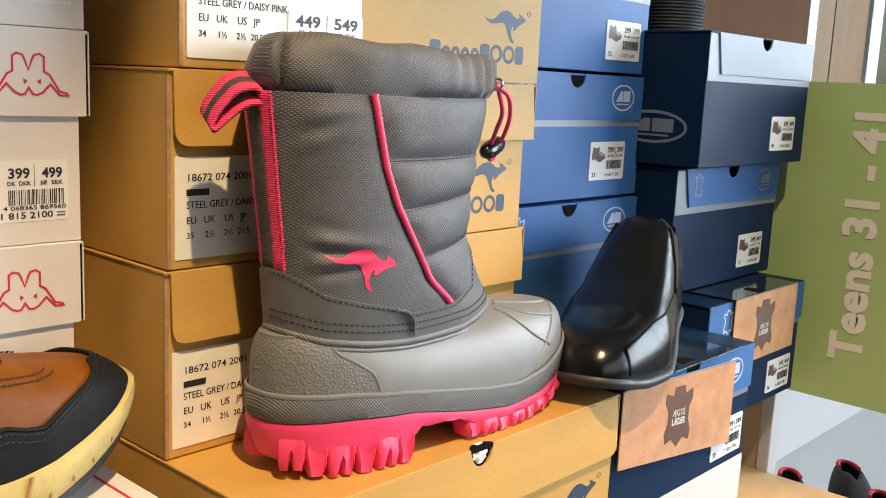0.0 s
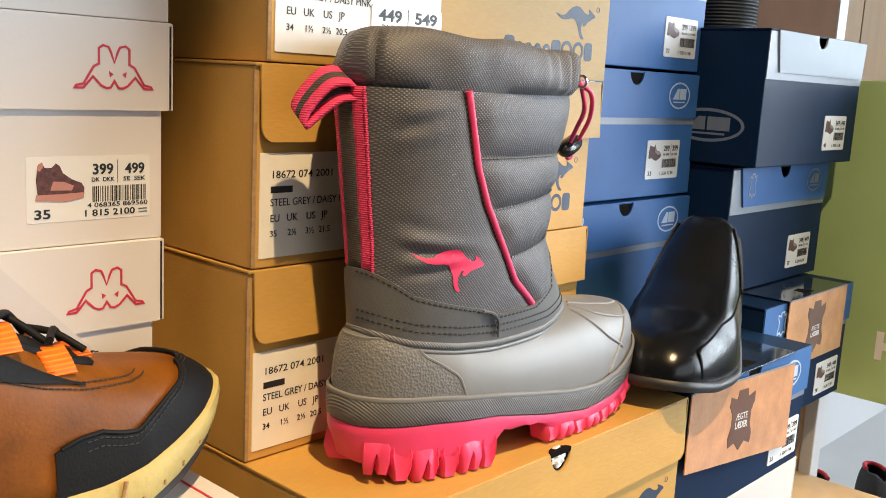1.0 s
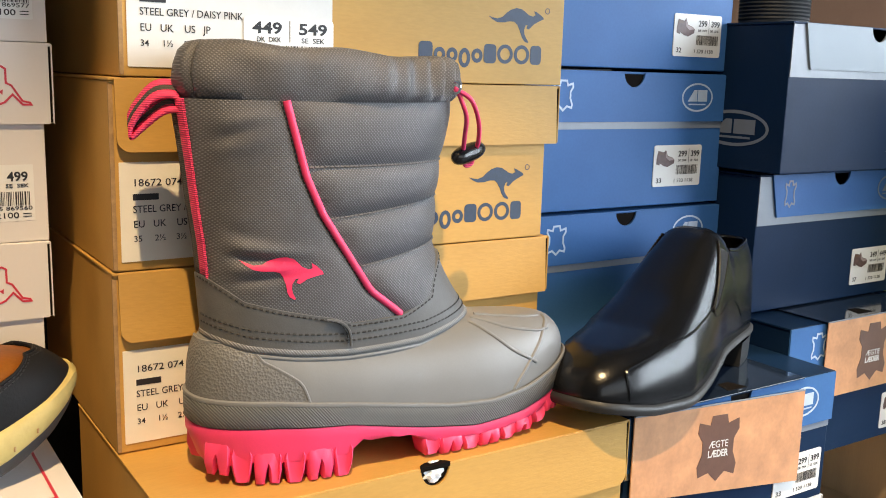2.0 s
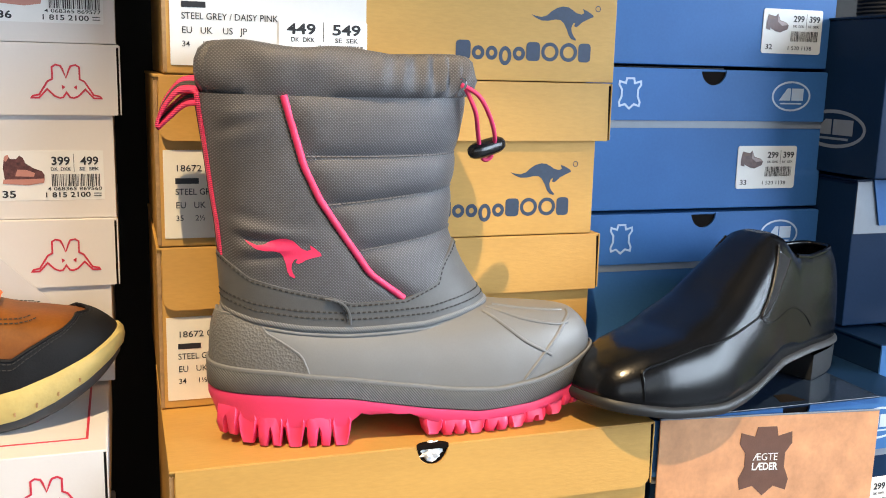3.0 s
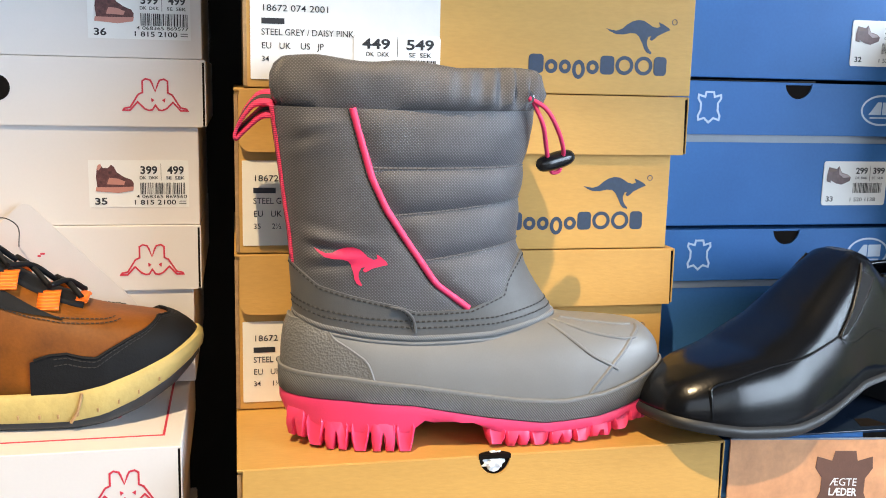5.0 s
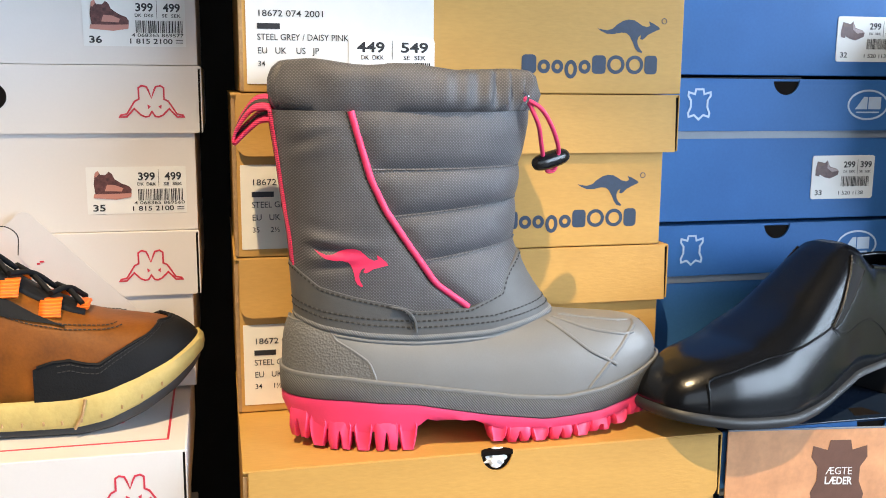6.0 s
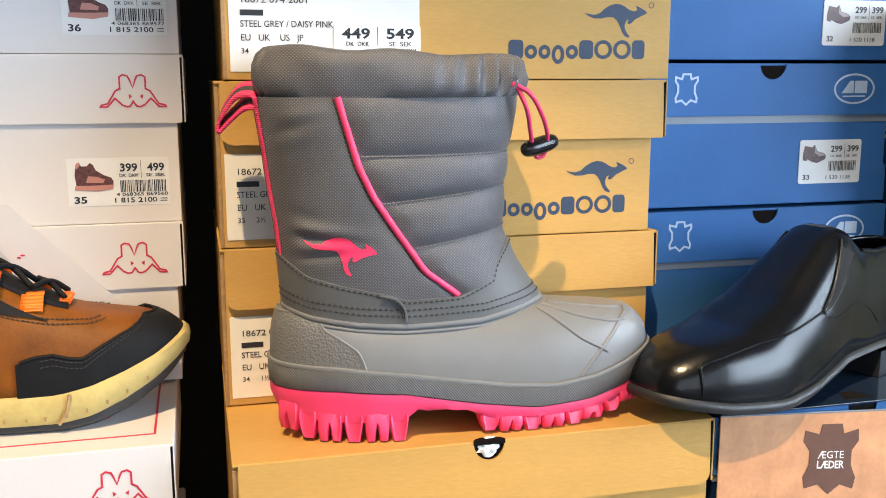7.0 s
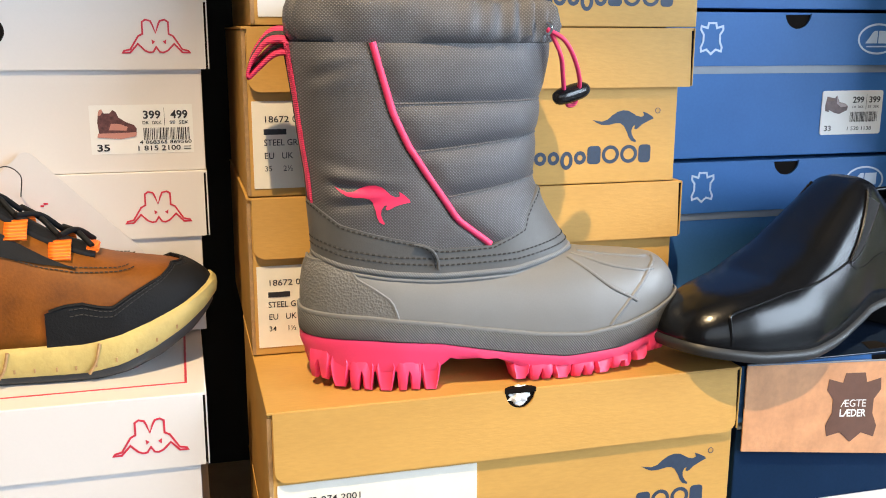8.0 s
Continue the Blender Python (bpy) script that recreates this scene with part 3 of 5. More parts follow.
    if top_line:
        bm = slab(r - 0.0130, r - 0.0115, 0.022, D, H - 0.0002, H + 0.0003)
        slab(-L, r - 0.0115, 0.0205, 0.022, H - 0.0002, H + 0.0003, bm=bm)
        part("printed_line", bm, RED_INK, lidp, "thin red line printed round the lid")
        blob = plate(oval(-0.050, 0.060, 0.013, 0.005, 24), -0.0001, 0.0003)
        for v in blob.verts:
            v.co = Vector((v.co.x + 0.35 * (v.co.z - 0.06), v.co.z, H + 0.0002 - v.co.y))
        part("printed_spot", blob, RED_INK, lidp, "red printed spot")
    return box


def oval_mark(box, cx, cz, a, b, y, material):
    part("oval_mark", ring(oval(cx, cz, a, b), oval(cx, cz, a - 0.0016, b - 0.0016), y - 0.0003, y + 0.0002), material, box, "pale oval mark")
    h = b * 0.95
    bm = plate([(cx - a * .62, cz - h * .30), (cx - a * .22, cz + h * .55), (cx - a * .04, cz + h * .55), (cx - a * .04, cz - h * .30)], y - 0.0003, y + 0.0002)
    plate([(cx + a * .02, cz - h * .30), (cx + a * .02, cz + h * .55), (cx + a * .62, cz + h * .55), (cx + a * .62, cz - h * .30)], y - 0.0003, y + 0.0002, bm)
    slab(cx - a * .55, cx + a * .55, y - 0.0003, y + 0.0002, cz - h * .56, cz - h * .46, bm=bm)
    part("oval_mark", bm, material, box)


def blue_box(m, label, L=0.236, D=0.225, H=0.117, lid=0.0425, size="33", prices=("299", "399"), card=None, lid_card=None, tab=False, side_mark=False, marks=True, sleeve=None, droop=(0, 0), label_at=None, mark_ink=None):
    card, lid_card, mark_ink = card or BLUE_CARD, lid_card or BLUE_CARD, mark_ink or PALE_BLUE
    box = thing("shoe_box", m, label, "shoe box", "blue shoe boxes")
    part("body", slab(0, L, 0.0025, D, 0, H - 0.002, 0.0010), card, box)
    z0, cx = H - lid, L / 2
    lidp = part("lid", slab(-0.001, L + 0.001, 0.001, D + 0.001, H - 0.002, H, 0.0007), card, box, "blue hinged lid with a thumb notch")
    notch = [(cx + 0.0122 * math.cos(a), H - 0.0006 - 0.0125 * math.sin(a)) for a in [math.pi * i / 14 for i in range(15)]]
    if tab:
        front = [(0.026, z0), (L - 0.004, z0), (L + 0.001, H - 0.0006)] + notch + [(0.016, H - 0.0006)]
        part("printed_band", slab(0.001, L - 0.001, 0.0018, 0.003, z0 - 0.007, H - 0.002), SILVER_PRINT, box, "grey band under the flap")
    else:
        front = [(-0.001, z0), (L + 0.001, z0), (L + 0.001, H - 0.0006)] + notch + [(-0.001, H - 0.0006)]
        part("printed_band", slab(0.0005, L - 0.0005, 0.0018, 0.003, z0 - 0.0062, z0 + 0.001), SILVER_PRINT, box, "pale band under the lid")
    part("flap", plate(front, 0.0, 0.0016), lid_card, lidp)
    part("thumb_notch_shade", plate(notch, 0.0018, 0.0021), CARD_SHADE, lidp, "near-black plate for the shade in a thumb notch")
    if marks:
        o = fitted(HIDE, 0.029, 0.0505, z0 + 0.0085, z0 + 0.0345) if not tab else fitted(HIDE, 0.034, 0.050, z0 + 0.008, z0 + 0.034)
        part("hide_mark", ring(o, inset(o, 0.0016), -0.0003, 0.0003), mark_ink, lidp, "pale hide outline")
        oval_mark(lidp, L - 0.0395, z0 + 0.0215, 0.0198, 0.0128, 0, mark_ink)
    if side_mark:
        thing_side_mark(box, H)
    if size:
        lx, lz = label_at or (L - 0.080, 0.012)
        y = 0.0018
        st = part("price_sticker", plate(rounded(lx, lx + 0.0600, lz, lz + 0.0370, 0.0022), y, 0.0030), WHITE_PAPER, box, "white price sticker with rounded corners")
        y -= 0.0002
        tiny_shoe(st, lx + 0.003, lx + 0.0255, lz + 0.0175, lz + 0.0335, y, UPPER_B, PALE_B, LOAFER)
        part("print", lettering(prices[0], 0.0050, lx + 0.0300, y, lz + 0.0268, 0.03, 0.0110), INK, st)
        part("print", lettering(prices[1], 0.0050, lx + 0.0460, y, lz + 0.0268, 0.03, 0.0110), INK, st)
        part("print", slab(lx + 0.0434, lx + 0.0437, y - 0.0001, y, lz + 0.0210, lz + 0.0335), INK, st)
        part("print", lettering("DK  DKK", 0.0020, lx + 0.0300, y, lz + 0.0222, 0.0, 0.0110), INK, st)
        part("print", lettering("SE  SEK", 0.0020, lx + 0.0455, y, lz + 0.0222, 0.0, 0.0110), INK, st)
        tagged(part("barcode", barcode(lx + 0.0285, lx + 0.0560, lz + 0.0105, lz + 0.0190, y, int(size)), INK, st), kind="stuff")
        part("print", lettering("1 520 1138", 0.0032, lx + 0.0255, y, lz + 0.0034, 0.0, 0.0240), INK, st)
        part("print", lettering(size, 0.0042, lx + 0.0035, y, lz + 0.0034, 0.02, 0.0066), INK, st)
    if sleeve:
        s0, s1, sz = sleeve
        def hang(bm):
            for v in bm.verts:
                k = (v.co.z - sz) / (H - sz)
                v.co.z -= (v.co.x - s0) * (droop[1] + (droop[0] - droop[1]) * k)
            return bm

        sl = part("sleeve", hang(slab(s0, s1, -0.0040, -0.0028, sz, H + 0.0016, 0.0004)), SLEEVE, box, "tan leather-printed card sleeve")
        part("sleeve_edge", hang(slab(s0, s1, -0.0044, -0.0028, H + 0.0010, H + 0.0020, 0.0003)), SILVER_PRINT, sl, "shiny clear plastic edge")
        part("sleeve_top", slab(s0, s1, -0.0028, D * 0.8, H + 0.0008, H + 0.0018, 0.0003), CLEAR_TOP, sl, "glossy clear top over navy card")
        # the notch under the sleeve is only a shade-dark plate on top
        tn = slab(cx - 0.011, cx + 0.011, 0.004, 0.019, H + 0.0017, H + 0.0021, 0.0001)
        for v in tn.verts:
            k = (v.co.y - 0.004) / 0.015
            v.co.x = cx + (v.co.x - cx) * (1 - 0.45 * k * k)
        part("thumb_notch_shade", tn, CARD_SHADE, sl, "near-black plate for thumb notch shade under the sleeve")
        w = s1 - s0
        part("hide_print", hang(plate(fitted(HIDE, s0 + w * .47 - .0230, s0 + w * .47 + .0230, sz + 0.0080, H - 0.0065), -0.0043, -0.0036)), HIDE_INK, sl, "dark brown hide shape")
        part("print", hang(lettering("ÆGTE", 0.0050, s0 + w * .47 - .0108, -0.0045, sz + 0.0330, 0.0, 0.0216)), WHITE_PAPER, sl)
        part("print", hang(lettering("LÆDER", 0.0050, s0 + w * .47 - .0113, -0.0045, sz + 0.0262, 0.035, 0.0226)), WHITE_PAPER, sl)
    return box


def thing_side_mark(box, H):
    """The pale oval on a box's end wall."""
    tmp = bmesh.new()
    cy, cz, a, b = 0.055, H * 0.285, 0.040, 0.0165
    ring(oval(cy, cz, a, b), oval(cy, cz, a - 0.003, b - 0.003), -0.0003, 0.0002, tmp)
    plate([(cy - a * .62, cz - b * .3), (cy - a * .22, cz + b * .5), (cy - a * .04, cz + b * .5), (cy - a * .04, cz - b * .3)], -0.0003, 0.0002, tmp)
    plate([(cy + a * .02, cz - b * .3), (cy + a * .02, cz + b * .5), (cy + a * .62, cz + b * .5), (cy + a * .62, cz - b * .3)], -0.0003, 0.0002, tmp)
    slab(cy - a * .5, cy + a * .5, -0.0003, 0.0002, cz - b * .56, cz - b * .44, bm=tmp)
    for v in tmp.verts:
        v.co = Vector((v.co.y, 0.113 - v.co.x, v.co.z))
    return part("oval_mark", tmp, SILVER_PRINT, box, "pale oval mark on the end wall")


# brown boxes: two stacks, one in front of the other
KRAFT_TEXT = "brown kraft card boot box with paper label"
kraft_box(pose(0.0335, 0.0, 0.6857), KRAFT_TEXT + " under a boot", H=0.1143, lid_shift=0.0030, size="34", hole=True, flap=0.046)
kraft_box(pose(0.0335, 0.002, 0.5705), KRAFT_TEXT, H=0.1143, lid_shift=0.003, size="34")
kraft_box(pose(0.0335, 0.1058, 0.8008), KRAFT_TEXT, L=0.3245, H=0.1140, lid_shift=0.0068, size="34")
kraft_box(pose(0.0345, 0.1042, 0.9156), KRAFT_TEXT, L=0.3220, H=0.1142, lid_shift=0.0110, size="35")
kraft_box(pose(0.0410, 0.1020, 1.0305), KRAFT_TEXT + " and price sticker", L=0.3265, H=0.1145, lid_shift=0.004, size="34", sticker=True)
kraft_box(pose(0.0360, 0.1040, 1.1455), KRAFT_TEXT, L=0.3265, H=0.1145, lid_shift=0.004, size="34")

# white boxes
WHITE_TEXT = "white card shoe box with red outlined mark"
white_box(pose(-0.0070, 0.030, 0.6870), WHITE_TEXT + " under a walking shoe", over=0.0058, top_line=True)
white_box(pose(-0.0070, 0.032, 0.5700), WHITE_TEXT, H=0.1165, over=0.0055)
white_box(pose(0.0030, 0.1545, 0.8085), WHITE_TEXT, H=0.1200, over=0.0060)
white_box(pose(0.0085, 0.1545, 0.9288), WHITE_TEXT + " and price sticker", H=0.1195, over=0.0060, size="35")
white_box(pose(0.0122, 0.1535, 1.0486), WHITE_TEXT + " and price sticker", H=0.1195, over=0.0060, size="36")
white_box(pose(0.0122, 0.1545, 1.1685), WHITE_TEXT, H=0.1195, over=0.0060)
white_box(pose(0.5995, 0.0060, 0.5705), "plain lilac-white card shoe box under a blue one", L=0.225, H=0.1165, over=0.003, printed=False, hole=False)

# blue boxes
BLUE_TEXT = "glossy blue card shoe box with oval mark"
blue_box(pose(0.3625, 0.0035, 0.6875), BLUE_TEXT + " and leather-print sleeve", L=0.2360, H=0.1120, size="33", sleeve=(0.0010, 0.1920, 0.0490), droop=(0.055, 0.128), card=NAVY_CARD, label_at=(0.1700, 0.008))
blue_box(pose(0.366, 0.146, 0.8035), BLUE_TEXT, H=0.1190, size="")
blue_box(pose(0.366, 0.146, 0.9255), BLUE_TEXT + " and price sticker", H=0.1172, size="33", label_at=(0.1490, 0.0165))
blue_box(pose(0.368, 0.147, 1.0455), BLUE_TEXT + " and price sticker", H=0.1172, size="32", label_at=(0.1620, 0.0120))
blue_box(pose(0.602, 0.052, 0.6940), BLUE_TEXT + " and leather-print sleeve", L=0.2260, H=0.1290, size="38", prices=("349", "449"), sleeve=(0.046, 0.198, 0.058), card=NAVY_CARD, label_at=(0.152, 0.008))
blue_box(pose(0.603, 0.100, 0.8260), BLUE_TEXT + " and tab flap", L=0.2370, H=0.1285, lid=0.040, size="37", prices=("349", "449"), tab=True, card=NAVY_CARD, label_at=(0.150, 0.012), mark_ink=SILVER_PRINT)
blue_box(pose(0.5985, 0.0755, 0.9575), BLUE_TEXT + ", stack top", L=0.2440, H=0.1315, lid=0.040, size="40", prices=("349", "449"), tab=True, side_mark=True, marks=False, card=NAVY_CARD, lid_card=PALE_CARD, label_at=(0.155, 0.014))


# ---- the winter boot ----
boot = thing("winter_boot", pose(0.19, 0.056, 0.8), "grey and pink child's winter boot on a brown box", "boot")
B_BACK = table([.868, .885, .90, .92, .94, .96, .985, 1.02, 1.06], [.0745, .0732, .0722, .0708, .069, .066, .063, .058, .056])
B_FRONT = table([.868, .885, .90, .915, .93, .94, .96, .985, 1.02, 1.06], [.252, .246, .235, .2255, .2210, .2200, .2205, .2230, .2285, .2290])
FOLDS = [(.940, .10, .085, .045, .0020, .0035), (.934, .12, .085, .045, -.0022, .0030), (.927, -.10, .082, .035, .0016, .0030), (.921, -.15, .090, .040, -.0016, .0028), (.950, .22, .075, .025, -.0014, .0040), (.992, -.35, .070, .035, .0014, .0050), (.998, -.42, .068, .032, -.0013, .0040), (1.008, -.20, .078, .030, .0010, .0045)]
B_HALF = table([.868, .885, .90, .93, .96, 1.02, 1.06], [.0345, .0365, .0385, .0405, .042, .0452, .0455])
B_MID, B_N = 0.056, 2.45
B_NF = table([.88, .94, 1.0, 1.03], [1.95, 1.95, 2.2, 2.4])
PIPE_X = table([.885, .895, .911, .937, .958, .979, 1.003, 1.02], [.190, .179, .158, .140, .126, .116, .109, .104])
FABRIC_LOW = table([.06, .071, .088, .109, .134, .145, .180, .208, .216, .235], [.930, .923, .909, .903, .897, .8925, .893, .902, .911, .925])
RIM_Z = table([.06, .069, .088, .115, .144, .194, .228, .238, .25], [.893, .891, .8845, .8800, .8775, .8780, .8830, .8845, .8850])
SEAMS = [lambda x: 1.021, lambda x: .9845, lambda x: .955 + (x - .13) * .085, lambda x: .926 + (x - .15) * .127, lambda x: .888]


def shaft_point(z, a, off=0.0):
    xb, xf, hw = B_BACK(z), B_FRONT(z), B_HALF(z)
    c, s = math.cos(a), math.sin(a)
    n = B_N if c < 0 else B_NF(z)
    cc, ss = math.copysign(abs(c) ** (2 / n), c), math.copysign(abs(s) ** (2 / n), s)
    if ss > 0:
        hw *= 1 - 0.20 * max(0, -cc)
    x, y = (xb + xf) / 2 + (xf - xb) / 2 * cc, B_MID + hw * ss
    nx, ny = cc / ((xf - xb) / 2), ss / hw
    k = math.hypot(nx, ny) or 1
    return Vector((x + off * nx / k, y + off * ny / k, z))


def quilt(x, z):
    """How far the padding swells between the seams."""
    if x > PIPE_X(z) + 0.001:
        for hi, lo in zip(SEAMS, SEAMS[1:]):
            h, l = hi(x), lo(x)
            if l <= z <= h:
                t = (z - l) / (h - l)
                edge = min(1, (x - PIPE_X(z)) / 0.012)
                return 0.0040 * (1 - abs(2 * t - 1) ** 2.6) * (0.35 + 0.65 * edge) * (0.45 if x > 0.216 else 1 if x < 0.195 else 1 - 0.55 * (x - 0.195) / 0.021)
        return 0.0
    t = min(1, max(0, (1.021 - z) / 0.010)) * min(1, (PIPE_X(z) + 0.001 - x) / 0.010)
    fold = 0.0
    for fz, slope, fx, reach, size, wide in FOLDS:
        fold += size * math.exp(-((z - fz + slope * (x - fx)) / wide) ** 2) * max(0, 1 - abs(x - fx) / reach)
    return 0.0016 * t + fold * min(1, max(0, (x - B_BACK(z) - 0.005) / 0.010))


def shaft_y(x, z, off=0.0):
    xb, xf, hw = B_BACK(z), B_FRONT(z), B_HALF(z)
    k = min(0.9999, abs((x - (xb + xf) / 2) / ((xf - xb) / 2)))
    n = B_N if x < (xb + xf) / 2 else B_NF(z)
    return B_MID - hw * (1 - k ** n) ** (1 / n) - quilt(x, z) - off


def near_line(pts, off):
    return [Vector((x, shaft_y(x, z, off), z)) for x, z in pts]


rows = []
for i in range(111):
    z = 0.872 + (1.0205 - 0.872) * i / 110
    row = []
    for k in range(168):
        p = shaft_point(z, 2 * math.pi * k / 168)
        n = 0.0004 * noise.noise(Vector((p.x * 60, p.y * 60, z * 60)))
        row.append(shaft_point(z, 2 * math.pi * k / 168, quilt(p.x, z) + n))
    rows.append(row)
part("shaft", grid(rows, True), FABRIC, boot, "quilted grey woven nylon shaft", True, True)

# rolled collar with gathers at the cord
prof = [(-.002, .000), (.0015, .0010), (.0040, .0060), (.0046, .0130), (.0040, .0200), (.0020, .0265), (-.0015, .0302), (-.0060, .0310), (-.0110, .0285), (-.0140, .0220), (-.0150, .0080), (-.0150, -.020), (-.0160, -.060)]
rows = []
for off, dz in prof:
    row = []
    for k in range(200):
        a = 2 * math.pi * k / 200
        front = math.exp(-((a - radians(318)) / 0.55) ** 2) + 0.4 * max(0, math.cos(a)) ** 2
        p = shaft_point(1.0195, a)
        back = max(0, -math.cos(a))
        crease = 0.0042 * math.exp(-((a - radians(197)) / 0.045) ** 2) * min(1, max(0, dz) / 0.006)
        g = -0.0034 * back - crease + 0.0032 * front * math.sin(a * 34 - dz * 60 + 2 * noise.noise(p * 40)) * min(1, max(0, dz) / 0.01) + 0.0040 * noise.noise(Vector((p.x * 34, p.y * 34, dz * 45))) * min(1, max(0, dz) / 0.008)
        q = shaft_point(1.0195, a, off + g)
        q.z += dz - (0.030 * (p.x - 0.06) * max(0, dz) / 0.030 if dz > 0 else 0) + (0.0055 * noise.noise(Vector((p.x * 26, p.y * 22, 3))) * min(1, max(0, dz) / 0.02))
        row.append(q)
    rows.append(row)
bm = grid(rows, True)
part("collar", bm, FABRIC, boot, "rolled grey collar with gathers", True, True)
part("lining", grid([[shaft_point(0.955, 2 * math.pi * k / 40, -0.016) for k in range(40)], [Vector((0.145, 0.056, 0.950))] * 40], True), LINING, boot, "dark boot lining", True)

# pink piping and quilt seams
line = [(PIPE_X(z), z) for z in np.linspace(1.0205, 0.8935, 40)]
part("piping", tube(near_line(line, 0.0006), 0.0023, 10), PINK_PIPE, boot, "pink piping", True, True)
part("piping_edge", stitches(near_line([(x - 0.0030, z) for x, z in line], 0.0005), 0.0030, 0.0020, 0.00035), THREAD, boot, "", True)
for f in SEAMS[1:4]:
    zs = f(0.14)
    xa = PIPE_X(zs) + 0.003
    pts = [(x, f(x)) for x in np.linspace(xa, 0.2215, 40)]
    part("seam_stitching", stitches(near_line(pts, 0.0013), 0.0030, 0.0021, 0.0006), GREY_THREAD, boot, "", True)["kind"] = "stuff"

# dark band round the foot of the shaft, stitched
def band_rows(zlo, zhi, off, n=7, m=420):
    out = []
    for j in range(n):
        row = []
        for k in range(m):
            a = 2 * math.pi * k / m
            x = shaft_point(0.895, a).x
            z = zlo(x) + (zhi(x) - zlo(x)) * j / (n - 1)
            row.append(shaft_point(z, a, off))
        out.append(row)
    top = [p.copy() for p in out[-1]]
    out.append([shaft_point(p.z, 2 * math.pi * k / m, 0.0) for k, p in enumerate(top)])
    return out


part("vamp_band", grid(band_rows(lambda x: RIM_Z(x) - 0.004, FABRIC_LOW, 0.0030), True), STRAP, boot, "dark grey synthetic leather band", True, True)


def band_stitch(f, off=0.0030):
    pts = []
    for k in range(500):
        a = math.pi + math.pi * k / 499
        x = shaft_point(0.895, a).x
        z = f(x)
        pts.append(shaft_point(z, a, off))
    run = [0.0]
    for p, q in zip(pts, pts[1:]):
        run.append(run[-1] + (q - p).length)
    even = np.linspace(0, run[-1], 400)
    pts = [Vector([float(np.interp(e, run, [p[i] for p in pts])) for i in range(3)]) for e in even]
    return stitches(pts, 0.0036, 0.0020, 0.00060)


for f in (lambda x: RIM_Z(x) + 0.0042, lambda x: RIM_Z(x) + 0.0085):
    part("band_stitching", band_stitch(f), THREAD, boot, "", True)["kind"] = "stuff"
part("band_stitching", band_stitch(lambda x: FABRIC_LOW(x) - 0.0018), THREAD, boot, "", True)["kind"] = "stuff"
seam = [(p.x, p.z) for p in glide([(0.1290, 0, 0.8968), (0.1365, 0, 0.8950), (0.1415, 0, 0.8915), (0.1445, 0, 0.8860), (0.1455, 0, 0.8790)], 5)]
part("band_seam", tube([Vector((x, shaft_y(x, z, 0.0032), z)) for x, z in seam], 0.0009, 6), STRAP, boot, "", True, True)
part("band_stitching", stitches([Vector((x - 0.002, shaft_y(x, z, 0.0036), z)) for x, z in seam], 0.0033, 0.0021, 0.0004), THREAD, boot, "", True)["kind"] = "stuff"

# moulded lower part: plan outline and sections
F_X0, F_X1, F_W, F_N = 0.0630, 0.3255, 0.0435, 2.55
F_MID = table([.06, .12, .2, .26, .33], [.0580, .0535, .0540, .0525, .0480])
F_WIDE = table([0, .12, .35, .5, .72, .85, 1], [.96, .965, .975, .975, 1.0, 0.97, .90])


def foot(a, off=0.0):
    c, s = math.cos(a), math.sin(a)
    cc, ss = math.copysign(abs(c) ** (2 / F_N), c), math.copysign(abs(s) ** (2 / F_N), s)
    hx = (F_X1 - F_X0) / 2
    x = (F_X0 + F_X1) / 2 + hx * cc
    hw = F_W * F_WIDE((x - F_X0) / (F_X1 - F_X0))
    nx, ny = cc / hx, ss / hw
    k = math.hypot(nx, ny) or 1
    return Vector((x + off * nx / k, F_MID(x) + hw * ss + off * ny / k, 0))


F_TOP = table([.06, .09, .144, .2, .238, .25, .265, .29, .312, .326], [.890, .8865, .8815, .8805, .8815, .8805, .8785, .8765, .8755, .8690])
BAND_HI = table([.06, .102, .145, .18, .213, .245, .275, .30, .326], [.8505, .8490, .8440, .8380, .8325, .8300, .8330, .8395, .8490])
BAND_LO = table([.06, .102, .145, .194, .233, .272, .30, .326], [.8345, .8345, .8315, .8215, .8160, .8180, .8245, .8360])
SOLE_LOW = table([.06, .068, .08, .095, .145, .152, .186, .196, .21, .255, .285, .305, .326], [.8150, .8070, .8025, .8006, .8005, .8120, .8115, .8030, .8008, .8005, .8045, .8115, .8240])


def dome_point(a, t, off=0.0):
    """t: 0 at the band, 1 on the top line."""
    P = foot(a, off)
    C = Vector((min(max(P.x, 0.098), 0.285), F_MID(min(max(P.x, 0.098), 0.285)), 0))
    th = t * math.pi / 2
    kx = min(1, max(0, (P.x - 0.25) / 0.06))
    kh = min(1, max(0, (0.125 - P.x) / 0.050))
    f, g = max(0, math.cos(th)) ** (0.62 - 0.14 * kx - 0.34 * kh), math.sin(th) ** (0.80 - 0.20 * kx)
    q = C + (P - C) * f
    zb = BAND_HI(P.x) - 0.003
    q.z = zb + (F_TOP(q.x) + off - zb) * g
    return q


M = 160
rows = [[dome_point(2 * math.pi * k / M, i / 22) for k in range(M)] for i in range(23)]
bm = grid(rows, True)
bmesh.ops.remove_doubles(bm, verts=bm.verts, dist=0.0001)
part("galosh", bm, RUBBER, boot, "grey moulded rubber lower", True, True)


